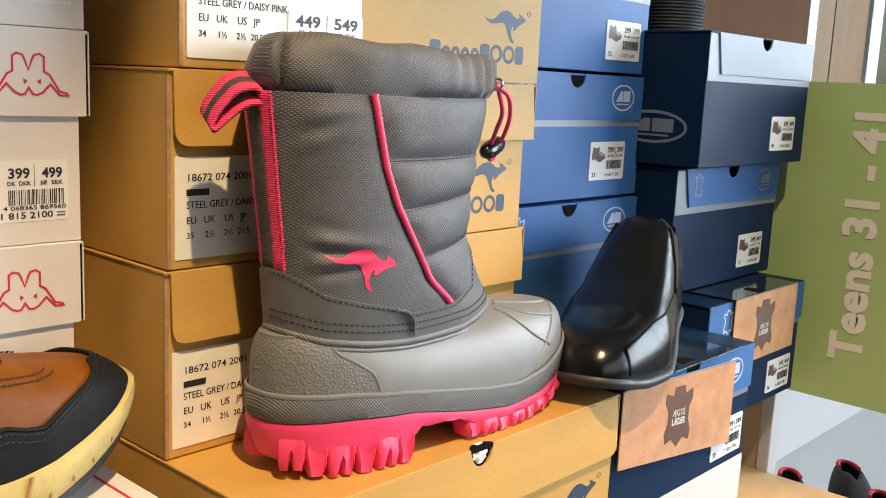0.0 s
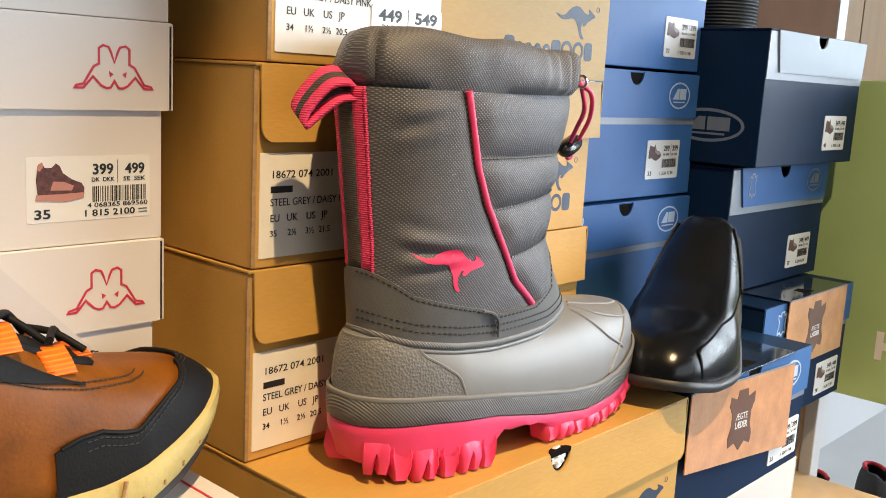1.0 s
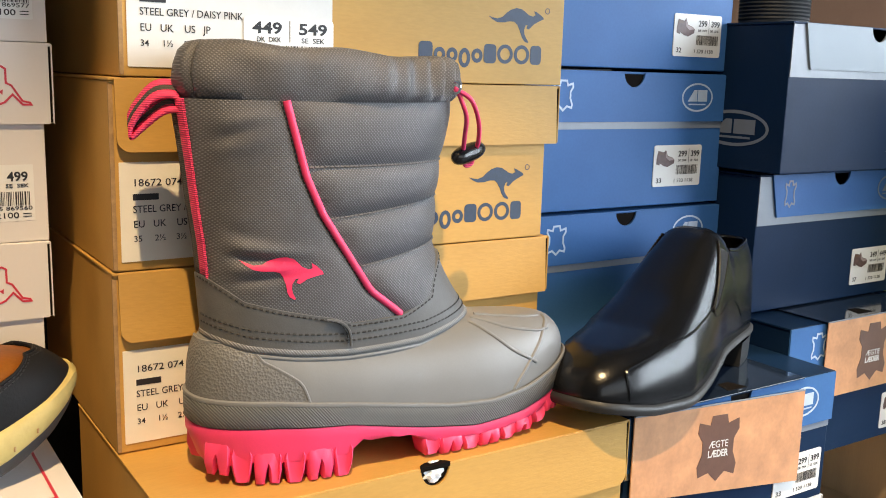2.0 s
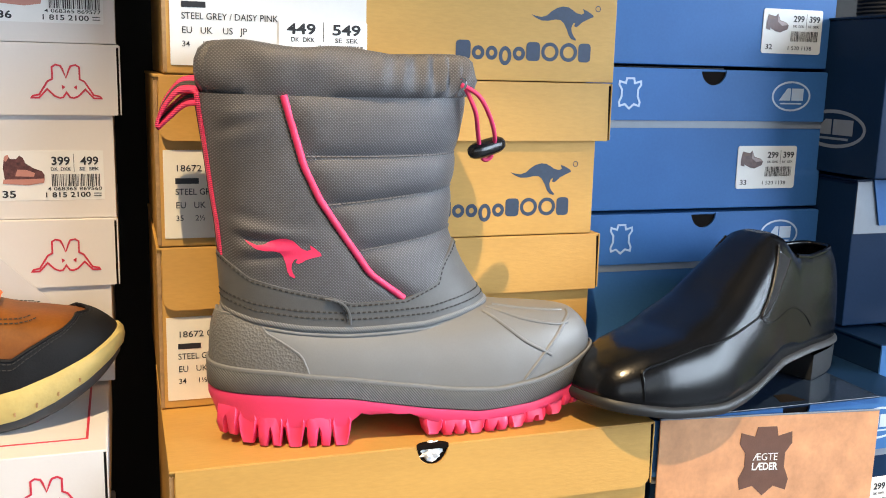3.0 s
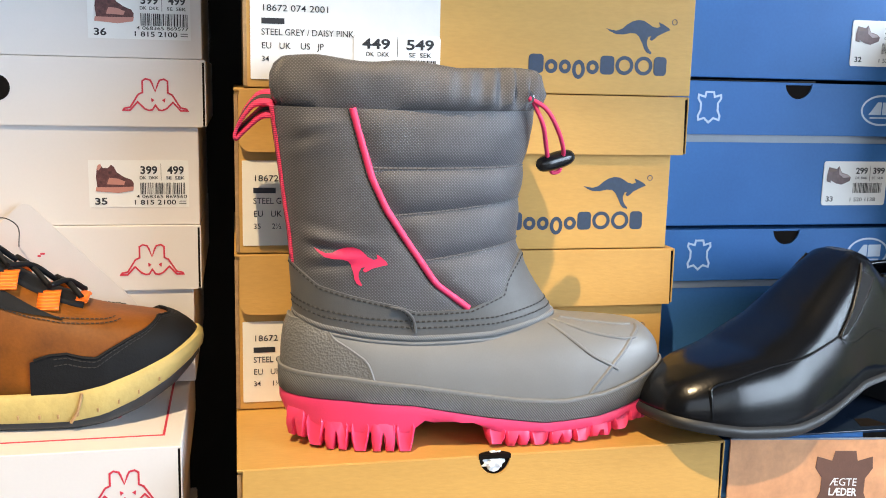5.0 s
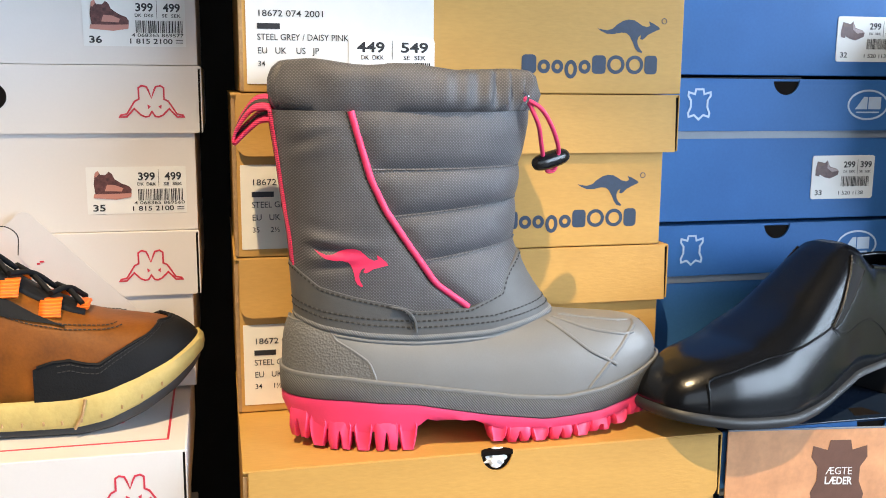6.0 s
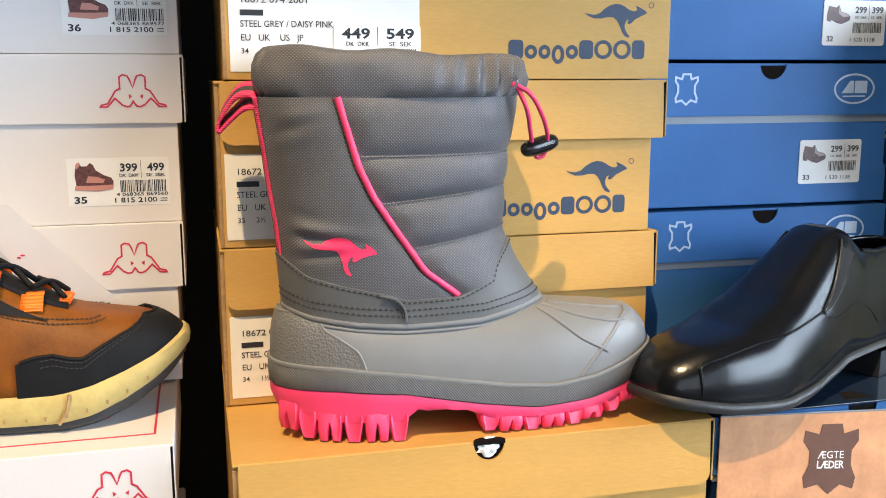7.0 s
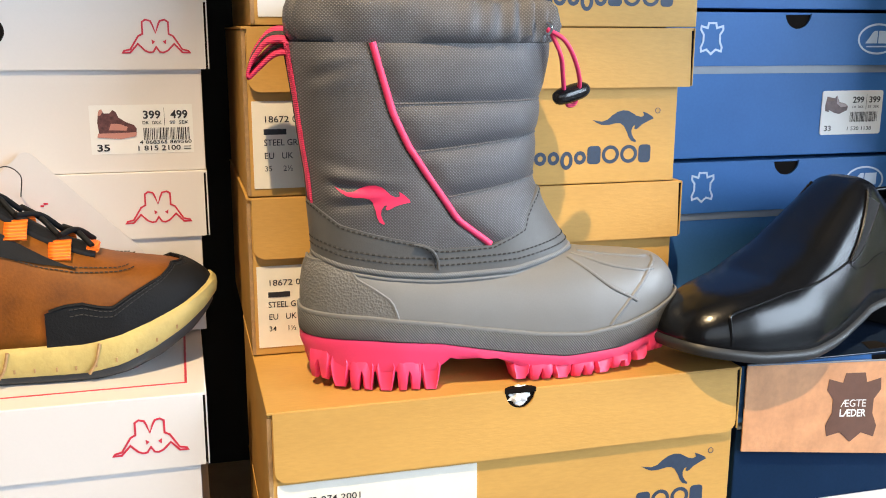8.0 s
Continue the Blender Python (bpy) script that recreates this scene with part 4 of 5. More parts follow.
def dome_y(x, z, off=0.0):
    """The near wall of the moulded part."""
    zb, zt = BAND_HI(x) - 0.003, F_TOP(x)
    g = min(0.999, max(0.0, (z - zb) / (zt - zb)))
    th = math.asin(g ** (1 / 0.80))
    hw = F_W * F_WIDE((x - F_X0) / (F_X1 - F_X0)) * (1 - abs((x - (F_X0 + F_X1) / 2) / ((F_X1 - F_X0) / 2)) ** F_N) ** (1 / F_N)
    return F_MID(x) - hw * math.cos(th) ** (0.62 - 0.34 * min(1, max(0, (0.125 - x) / 0.050))) - off


# raised rim, with its fine ribs
rim = [shaft_point(RIM_Z(shaft_point(0.885, a).x) - 0.0025, a, 0.0004) for a in [2 * math.pi * k / 120 for k in range(121)]]
part("rim", tube(rim, 0.0034, 8, flat=0.9), RUBBER_RIM, boot, "ribbed rubber rim", True, True)
rim2 = [p + Vector((0, 0, -0.0042)) + (p - Vector((0.16, 0.056, p.z))).normalized() * 0.0008 for p in rim]
part("rim", tube(rim2, 0.0016, 8), RUBBER, boot, "", True, True)

# pebbled heel patch and toe ribs
PATCH_T = table([.0615, .072, .082, .0885, .0945, .104, .115, .1205], [.60, .66, .66, .60, .42, .32, .20, .0])
A0, A1 = radians(172), radians(249)
rows = []
for j in range(10):
    rows.append([dome_point(a, PATCH_T(foot(a).x) * j / 9, 0.0010) for a in [A0 + (A1 - A0) * k / 50 for k in range(51)]])
rows.append([dome_point(a, PATCH_T(foot(a).x), -0.0005) for a in [A0 + (A1 - A0) * k / 50 for k in range(51)]])
part("heel_patch", grid(rows), RUBBER_PEBBLE, boot, "pebbled rubber heel patch", True, True)
part("heel_patch_edge", tube([dome_point(a, PATCH_T(foot(a).x), 0.0007) for a in [A0 + (A1 - A0) * k / 60 for k in range(61)]], 0.0010, 6), RUBBER, boot, "", True, True)


def dome_line(pairs, off=0.0004, n=10):
    """A line over the moulded part: pairs of (angle in degrees, t)."""
    g = glide([(a, t, 0) for a, t in pairs], n)
    return [dome_point(radians(p.x), p.y, off) for p in g]


TOE_RIBS = [[(285, .78), (290, .58), (297, .37), (304, .24), (309, .15)], [(287, .86), (298, .66), (314, .52), (323, .50)], [(336, .76), (328, .64), (320, .52), (312, .33), (304, .16), (297, .03)], [(290, .93), (308, .86), (330, .80)]]
for pairs in TOE_RIBS:
    part("toe_rib", tube(dome_line(pairs, -0.0003), 0.0014, 8), RUBBER, boot, "", True, True)

# ribbed side band
rows = []
for off, t in ((-0.004, -.02), (0.0006, 0), (0.0022, .08), (0.0026, .5), (0.0026, .92), (0.0014, 1.0), (-0.005, 1.06)):
    row = []
    for k in range(M):
        p = foot(2 * math.pi * k / M, off)
        lo, hi = BAND_LO(p.x), BAND_HI(p.x)
        p.z = lo + (hi - lo) * t
        row.append(p)
    rows.append(row)
part("side_band", grid(rows, True), RUBBER_RIB, boot, "finely ribbed dark grey side band", True, True)
rows = []
for dz, off in ((-.0006, .0026), (.0004, .0029), (.0014, .0026), (.0020, .0012)):
    row = [foot(2 * math.pi * k / M, off) for k in range(M)]
    for p in row:
        p.z = BAND_HI(p.x) + dz
    rows.append(row)
part("band_ridge", grid(rows, True), RUBBER, boot, "", True, True)

# pink sole and its lugs
SOLE_EDGE = table([.06, .072, .088, .15, .153, .186, .19, .30, .326], [.0012, .0050, .0130, .0135, .0080, .0080, .0090, .0085, .0060])
rows = []
for off, t in ((0.0012, 0), (0.0016, -.002), (0.0016, -.006), (0.0004, 2), (-0.006, 3), (-0.030, 3)):
    row = []
    for k in range(M):
        p = foot(2 * math.pi * k / M, off)
        if t >= 2:
            p = foot(2 * math.pi * k / M, off - 0.006 * min(1, max(0, (0.088 - p.x) / 0.025)))
        low = SOLE_LOW(p.x) + SOLE_EDGE(p.x)
        p.z = BAND_LO(p.x) + t if t <= 0 else (low if t == 2 else low - 0.0006)
        p.z = max(p.z, low - 0.0006)
        row.append(p)
    rows.append(row)
part("sole", grid(rows, True), PINK_RUBBER, boot, "pink rubber sole", True, True)
arc = [0.0]
NA = 720
ring_pts = [foot(2 * math.pi * k / NA) for k in range(NA + 1)]
for p, q in zip(ring_pts, ring_pts[1:]):
    arc.append(arc[-1] + (q - p).length)
TURNS = [2 * math.pi * k / NA for k in range(NA + 1)]
LUGS = 40
pitch = arc[-1] / LUGS


def lug(mid, half, split, lean):
    """One tread block: its outline in (run, height), wrapped on the sole's edge; split ones are cut at the foot."""
    def on(run, off):
        return foot(float(np.interp(run % arc[-1], arc, TURNS)), off)
    xm = on(mid, 0).x
    low = SOLE_LOW(xm)
    tall = min(0.0260 if xm < 0.155 else 0.0155, BAND_LO(xm) - 0.0015 - low)
    if split:
        form = [(-.84, 0), (-.22, 0), (-.07, .40), (.0, .52), (.05, .40), (.16, .02), (.82, .0), (.93, .35), (.97, .65), (.75, 1), (-.78, 1), (-.98, .65), (-.94, .3)]
    else:
        form = [(-.52, 0), (-.2, -.02), (.25, -.02), (.52, 0), (.70, .3), (.86, .62), (.62, 1), (-.62, 1), (-.86, .62), (-.70, .3)]
    edge = [(mid + half * (u + lean * (1 - w)), low + tall * w) for u, w in form]
    face = inset(edge, 0.0011)
    bulge = lambda z: float(np.interp((z - low) / tall, [0, .15, .5, 1], [.0006, .0030, .0030, -.0012]))
    rows = []
    for line, off in ((edge, -0.013), (edge, -0.0012), (face, 0.0)):
        row = []
        for run, z in line:
            p = on(run, off + (bulge(z) if off > -0.01 else 0))
            p.z = max(z, low)
            row.append(p)
        rows.append(row)
    bm = grid(rows, True)
    for row in (rows[0], rows[-1]):
        cover = bm.faces.new([bm.verts.new(p) for p in row])
        bmesh.ops.triangulate(bm, faces=[cover])
    bmesh.ops.remove_doubles(bm, verts=bm.verts, dist=1e-6)
    return bm


for i in range(LUGS):
    mid = (i + 0.5) * pitch
    x = foot(float(np.interp(mid, arc, TURNS))).x
    if 0.069 < x < 0.147 or 0.192 < x < 0.322:
        part("lug", lug(mid + random.uniform(-0.0006, 0.0006), pitch * (0.545 if i % 2 else 0.50), i % 2 == 1, random.uniform(-0.06, 0.06)), PINK_RUBBER, boot, "", True, True)

# leaping mark printed on the shaft
mark = []
for mx, mz in fitted(LEAP, 0.0, 0.0460, 0.0, 0.0235):
    tilt = radians(-12)
    mark.append((0.0785 + mx * math.cos(tilt) - mz * math.sin(tilt), 0.9165 + mx * math.sin(tilt) + mz * math.cos(tilt)))
part("emblem", drape(mark, lambda x, z: shaft_y(x, z, 0.0005), 0.0025), PINK_INK, boot, "pink leaping mark", True, True)

# webbing down the back, and the pull loop
def web(lo, hi, a0, a1, off, n=24):
    rows = []
    for i in range(n):
        z = lo + (hi - lo) * i / (n - 1)
        rows.append([shaft_point(z, radians(a0 + (a1 - a0) * k / 4), off + 0.0012) for k in range(5)])
    return grid(rows)


for a0, a1, m, nm in ((162.0, 171.0, PINK_CORD, "pink webbing"), (171.0, 182.5, DARK_WEB, "dark centre stripe"), (182.5, 190.0, PINK_CORD, "pink webbing")):
    w = part("back_strap", web(0.922, 1.020, a0, a1, 0.0012), m, boot, nm, True, True)
    w.modifiers.new("thick", "SOLIDIFY").thickness = 0.0012
edge = [shaft_point(z, radians(190.5), 0.0020) for z in np.linspace(0.921, 1.020, 60)]
for k, p in enumerate(edge):
    p.y -= 0.0006 if k % 2 else 0
part("strap_edge", tube(edge, 0.0010, 6), PINK_CORD, boot, "", True, True)
loop = glide([(0.0610, 0.0520, 1.0170), (0.0570, 0.0540, 1.0235), (0.0470, 0.0590, 1.0225), (0.0385, 0.0640, 1.0125), (0.0345, 0.0665, 1.0035), (0.0365, 0.0660, 0.9995), (0.0430, 0.0630, 1.0055), (0.0520, 0.0580, 1.0135), (0.0600, 0.0530, 1.0150)], 6)
across = Vector((0.20, 0.84, 0.46)).normalized() * 0.0185
for f0, f1, m, nm in ((-0.30, 0.06, PINK_CORD, "pink webbing loop"), (0.06, 0.34, DARK_WEB, "dark stripe of the loop"), (0.34, 0.70, PINK_CORD, "pink webbing loop")):
    rows = [[p + across * (f0 + (f1 - f0) * k / 3) for p in loop] for k in range(4)]
    lp = part("pull_loop", grid(rows), m, boot, nm, True, True)
    lp.modifiers.new("thick", "SOLIDIFY").thickness = 0.0020

# eyelet, drawcord and toggle
part("eyelet", tube([Vector((0.2170, 0.0205, 1.0290)) + Vector((0.0030 * math.cos(a) * 0.55, -0.0030 * math.cos(a) * 0.8, 0.0034 * math.sin(a))) for a in [2 * math.pi * k / 20 for k in range(21)]], 0.0009, 6), CHROME, boot, "chrome eyelet", True, True)
c1 = glide([(0.2170, 0.0225, 1.0285), (0.2285, 0.0205, 1.0215), (0.2390, 0.0270, 1.0080), (0.2470, 0.0380, 0.9950), (0.2485, 0.0440, 0.9880)], 8)
c2 = glide([(0.2200, 0.0225, 1.0265), (0.2275, 0.0240, 1.0120), (0.2330, 0.0330, 0.9990), (0.2385, 0.0430, 0.9860)], 8)
for c in (c1, c2):
    part("cord", tube(c, 0.0015, 8), PINK_PIPE, boot, "thin pink drawcord", True, True)
tg = [Vector((0.2295, 0.0400, 0.9835)), Vector((0.2585, 0.0490, 0.9905))]
d = (tg[1] - tg[0])
pts = [tg[0] + d * (i / 14) for i in range(15)]
bm = bmesh.new()
rows = []
for i, p in enumerate(pts):
    r = 0.0056 * (1 - abs(2 * i / 14 - 1) ** 3.2) ** 0.5 + 0.0004
    u = Vector((-0.25, -0.1, 1)).normalized()
    w = d.normalized().cross(u)
    rows.append([p + r * (math.cos(2 * math.pi * k / 14) * u + math.sin(2 * math.pi * k / 14) * w) for k in range(14)])
bm = grid(rows, True)
for r in (rows[0], rows[-1]):
    bm.faces.new([bm.verts.new(p) for p in r])
bmesh.ops.remove_doubles(bm, verts=bm.verts, dist=1e-6)
part("toggle", bm, BLACK_PLASTIC, boot, "black plastic toggle", True, True)
part("cord", tube(glide([(0.2400, 0.0440, 0.9830), (0.2425, 0.0450, 0.9790), (0.2470, 0.0455, 0.9800), (0.2485, 0.0450, 0.9850)], 5), 0.0015, 8), PINK_CORD, boot, "", True, True)


# ---- low shoes: one way of building their rounded uppers ----
class Last:
    """A shoe's form: heel at x = 0, toe at x = L, standing on z = 0."""

    def __init__(self, L, half, n, wide, mid, low, top, c0, c1, e_f, e_g, tmax, round_toe=0.0):
        self.round_toe = round_toe
        self.L, self.half, self.n, self.wide, self.mid = L, half, n, wide, mid
        self.low, self.top, self.c0, self.c1, self.e_f, self.e_g, self.tmax = low, top, c0, c1, e_f, e_g, tmax

    def plan(self, a, off=0.0):
        c, s = math.cos(a), math.sin(a)
        cc, ss = math.copysign(abs(c) ** (2 / self.n), c), math.copysign(abs(s) ** (2 / self.n), s)
        x = self.L / 2 + self.L / 2 * cc
        hw = self.half * self.wide(x)
        nx, ny = cc / (self.L / 2), ss / hw
        k = math.hypot(nx, ny) or 1
        return Vector((x + off * nx / k, self.mid(x) + hw * ss + off * ny / k, 0))

    def at(self, a, t, off=0.0):
        P = self.plan(a, off)
        cx = min(max(P.x, self.c0), self.c1)
        C = Vector((cx, self.mid(cx), 0))
        th = t * self.tmax(P.x) * math.pi / 2
        soft = self.round_toe * min(1, max(0, (P.x - 0.86 * self.L) / (0.12 * self.L)))
        f, g = max(0, math.cos(th)) ** (self.e_f + soft), math.sin(th) ** self.e_g
        q = C + (P - C) * f
        zb = self.low(P.x)
        q.z = zb + (self.top(q.x) + off - zb) * g
        return q

    def side(self, x, z, sign, off=0.0):
        zb = self.low(x)
        g = min(0.999, max(0, (z - zb) / (self.top(x) - zb)))
        th = math.asin(g ** (1 / self.e_g))
        hw = self.half * self.wide(x) * (1 - abs(2 * x / self.L - 1) ** self.n) ** (1 / self.n)
        return Vector((x, self.mid(x) + sign * (hw * math.cos(th) ** self.e_f + off), z))

    def shell(self, a0, a1, t0, t1, off, m=60, n=8):
        """A piece laid over the form: t0 and t1 are functions of the plan's x."""
        rows = []
        for j in range(n + 1):
            row = []
            for k in range(m + 1):
                a = a0 + (a1 - a0) * k / m
                x = self.plan(a).x
                row.append(self.at(a, t0(x) + (t1(x) - t0(x)) * j / n, off))
            rows.append(row)
        rows.append([self.at(a0 + (a1 - a0) * k / m, t1(self.plan(a0 + (a1 - a0) * k / m).x), 0) for k in range(m + 1)])
        return grid(rows)

    def line(self, pts, sign, off=0.0):
        return [self.side(p.x, p.z, sign, off) for p in glide([(x, 0, z) for x, z in pts], 8)]

    def layer(self, offs, m=110):
        """A closed band round the plan: (off, z function of x)."""
        rows = []
        for off, fz in offs:
            row = [self.plan(2 * math.pi * k / m, off) for k in range(m)]
            for p in row:
                p.z = fz(p.x)
            rows.append(row)
        return grid(rows, True)


one = lambda x: 1.0

# black slip-on
slip = thing("slip_on_shoe", pose(0.572, 0.096, 0.8016, 0, 0, 200), "polished black leather slip-on shoe on a blue box", "shoe")
BL = Last(0.280, 0.0465, 3.0, table([0, .04, .085, .11, .14, .19, .24, .284], [.70, .70, .70, .72, .84, 1.0, .95, .88]), table([0, .12, .2, .284], [0, .002, 0, -.004]),
          table([0, .065, .11, .16, .20, .24, .284], [.026, .029, .027, .0145, .0115, .0145, .0225]),
          table([0, .02, .06, .085, .098, .110, .13, .17, .21, .25, .270, .284], [.107, .107, .104, .108, .1190, .1200, .1060, .0765, .0590, .0520, .0475, .0420]),
          0.034, 0.250, 0.54, 0.74, table([0, .084, .097, .30], [.70, .70, 1.0, 1.0]), 0.42)
rows = [[BL.at(2 * math.pi * k / 140, i / 20) for k in range(140)] for i in range(21)]
bm = grid(rows, True)
bmesh.ops.remove_doubles(bm, verts=bm.verts, dist=0.0001)
up = part("upper", bm, BLACK_LEATHER, slip, "polished black leather upper", smooth=True)
mod = up.modifiers.new("thick", "SOLIDIFY")
mod.thickness, mod.offset = 0.0022, 0
inside = [BL.plan(2 * math.pi * k / 60, -0.006) for k in range(60)]
part("insole", grid([[Vector((min(p.x, 0.165), p.y, 0.045)) for p in inside], [Vector((0.10, 0, 0.045))] * 60], True), LINING, slip)
lip = [BL.at(a, 1.0, 0.0) for a in [radians(106 + 148 * k / 60) for k in range(61)]]
part("collar_binding", tube(lip, 0.0022, 8), BLACK_LEATHER, slip, smooth=True)
for sign in (1, -1):
    front = [(0.2600, 0.022), (0.2600, 0.036), (0.2570, 0.0425), (0.2400, 0.0465), (0.2100, 0.0520), (0.1800, 0.0575), (0.1600, 0.0630), (0.1480, 0.0670)]
    a = [BL.side(min(p.x, 0.262), p.z, sign, 0.0006) + Vector((max(0, p.x - 0.262), 0, 0)) for p in glide([(x, 0, z) for x, z in front], 8)]
    if sign < 0:
        a = a[24:]
    part("seam_ridge", tube([p + Vector((0, 0, -0.0040)) for p in a[8:]], 0.0009, 6), BLACK_LEATHER, slip, smooth=True)
    part("seam_ridge", tube(a, 0.0012, 6), BLACK_LEATHER, slip, smooth=True)
    part("seam_stitching", stitches([p + Vector((0, 0, -0.0022)) for p in a], 0.0030, 0.0022, 0.0004), THREAD, slip)["kind"] = "stuff"
    g1 = [(0.1480, 0.0670), (0.1350, 0.0800), (0.1230, 0.0960), (0.1140, 0.1085), (0.1110, 0.1130)]
    g2 = [(0.1480, 0.0655), (0.1395, 0.0688), (0.1265, 0.0785), (0.1140, 0.0905), (0.1020, 0.1020)]
    part("gore", drape([(0.1470, 0.0668), (0.1350, 0.0800), (0.1230, 0.0960), (0.1140, 0.1085), (0.1020, 0.1025), (0.1140, 0.0905), (0.1265, 0.0785), (0.1395, 0.0690)], lambda x, z: BL.side(x, z, sign, 0.0026).y, 0.004), BLACK_ELASTIC, slip, "black elastic gore", smooth=True)
    for g in (g1, g2):
        ln = BL.line(g, sign, 0.0020)
        part("seam_ridge", tube(ln, 0.0010, 6), BLACK_LEATHER, slip, smooth=True)
        part("seam_stitching", stitches([p + Vector((0, 0, 0.0018)) for p in ln], 0.0032, 0.0022, 0.0004), THREAD, slip)["kind"] = "stuff"
    b = BL.line([(0.1480, 0.0660), (0.1410, 0.0605), (0.1280, 0.0600), (0.1120, 0.0640), (0.0960, 0.0650), (0.0800, 0.0570), (0.0700, 0.0470)], sign, 0.0006)
    part("seam_ridge", tube(b, 0.0011, 6), BLACK_LEATHER, slip, smooth=True)
    part("seam_stitching", stitches([p + Vector((0, 0, 0.0022)) for p in b], 0.0030, 0.0022, 0.0004), THREAD, slip)["kind"] = "stuff"
wl = lambda x: BL.low(x) + 0.0016
ws = lambda x: BL.low(x) - table([0, .06, .12, .17, .284], [.004, .004, .004, .0062, .0062])(x)
bm = BL.layer([(-0.004, wl), (0.0016, wl), (0.0036, lambda x: BL.low(x) - 0.0006), (0.0038, lambda x: BL.low(x) - 0.0030), (0.0020, ws), (-0.006, ws), (-0.035, ws)])
part("sole", bm, BLACK_SOLE, slip, "matt black rubber sole", smooth=True)
hp = [p for p in [BL.plan(2 * math.pi * k / 110, 0.0022) for k in range(110)] if p.x < 0.068]
hp.sort(key=lambda p: math.atan2(p.y, p.x - 0.03))
rows = []
for z, s in ((0.0, 0.95), (0.0015, 0.97), (0.0215, 1.0)):
    rows.append([Vector((0.034 + (p.x - 0.034) * s, p.y * s, z)) for p in hp])
bm = grid(rows, True)
bm.faces.new([bm.verts.new(p) for p in rows[0]])
part("heel", bm, BLACK_SOLE, slip, "stacked black heel", smooth=True)

# brown walking shoe
walker = thing("walking_shoe", pose(-0.243, 0.106, 0.8066, 0, 0, 1.2), "tan leather walking shoe with black toe cap", "shoe")
WS = Last(0.250, 0.0445, 2.5, table([0, .06, .12, .19, .23, .25], [.78, .78, .84, 1.0, .96, .9]), table([0, .12, .25], [0, 0, 0]),
          table([0, .06, .12, .17, .20, .225, .25], [.024, .022, .022, .0235, .029, .038, .049]),
          table([0, .06, .10, .118, .130, .145, .165, .19, .215, .236, .25], [.112, .112, .115, .109, .0995, .0895, .0800, .0725, .0690, .0665, .0610]),
          0.036, 0.214, 0.62, 0.78, table([0, .085, .100, .3], [.74, .74, 1.0, 1.0]))
rows = [[WS.at(2 * math.pi * k / 130, i / 18) for k in range(130)] for i in range(19)]
bm = grid(rows, True)
bmesh.ops.remove_doubles(bm, verts=bm.verts, dist=0.0001)
up = part("upper", bm, BROWN_LEATHER, walker, "tan brown leather upper", smooth=True)
up.modifiers.new("thick", "SOLIDIFY").thickness = 0.002
CAP_T = table([.130, .1385, .146, .158, .168, .178, .186, .196, .206, .2175, .226, .234, .25], [.04, .10, .17, .23, .26, .23, .22, .31, .40, .52, .66, .80, .82])
zero = lambda x: 0.0
part("toe_cap", WS.shell(-radians(84), radians(84), zero, CAP_T, 0.0016, 90, 9), BLACK_NUBUCK, walker, "black toe cap with stitched wavy edge", smooth=True)
for sg in (1, -1):
    rim_line = [WS.at(a, CAP_T(WS.plan(a).x), 0.0016) for a in [sg * radians(83 * k / 90) for k in range(91)]]
    part("cap_edge", tube(rim_line, 0.0011, 6), BLACK_NUBUCK, walker, smooth=True)
for d in (0.0020, 0.0048):
    for sg in (1, -1):
        pts = []
        for k in range(70):
            a = sg * radians(1 + 78 * k / 69)
            x = WS.plan(a).x
            pts.append(WS.at(a, max(0.01, CAP_T(x) - d * 16), 0.0018))
        part("cap_stitching", stitches(pts, 0.0030, 0.0021, 0.0004), THREAD, walker)["kind"] = "stuff"
QUARTER_LO, QUARTER_HI = table([.02, .10, .160], [.20, .38, .58]), table([.02, .10, .140, .160], [.70, .66, .64, .60])
for sg in (1, -1):
    part("side_panel", WS.shell(sg * radians(76), sg * radians(150), QUARTER_LO, QUARTER_HI, 0.0014, 40, 5), BLACK_NUBUCK, walker, "black side panel", smooth=True)
    part("side_stitching", stitches([WS.at(sg * radians(60 + 76 * k / 50), 0.80 - 0.46 * (k / 50) ** 0.6, 0.0008) for k in range(51)], 0.0030, 0.002, 0.0004), THREAD, walker)["kind"] = "stuff"
    part("side_stitching", stitches([WS.at(sg * radians(58 + 76 * k / 50), 0.75 - 0.46 * (k / 50) ** 0.6, 0.0008) for k in range(51)], 0.0030, 0.002, 0.0004), THREAD, walker)["kind"] = "stuff"
tongue = [[Vector((x, y, WS.top(x) + 0.0045 - 70 * y * y * 0.05 - abs(y) * 0.14)) for y in np.linspace(-0.017, 0.017, 9)] for x in np.linspace(0.177, 0.070, 14)]
tg = part("tongue", grid(tongue), BLACK_NUBUCK, walker, "black padded tongue", smooth=True)
tg.modifiers.new("thick", "SOLIDIFY").thickness = 0.006


def eyetab(x, sg):
    rows = []
    for j in range(6):
        y = sg * (0.012 + 0.0165 * j / 5)
        rows.append([Vector((x + dx, y, WS.top(x) + 0.0062 - 26 * (abs(y) - 0.010) ** 2 - 0.12 * abs(y) - 0.0010 * (j == 0))) for dx in (-0.0068, -0.0025, 0.0025, 0.0068)])
    ob = part("lace_tab", grid(rows), ORANGE_WEB, walker, "orange webbing lace tab", smooth=True)
    ob.modifiers.new("thick", "SOLIDIFY").thickness = 0.0018


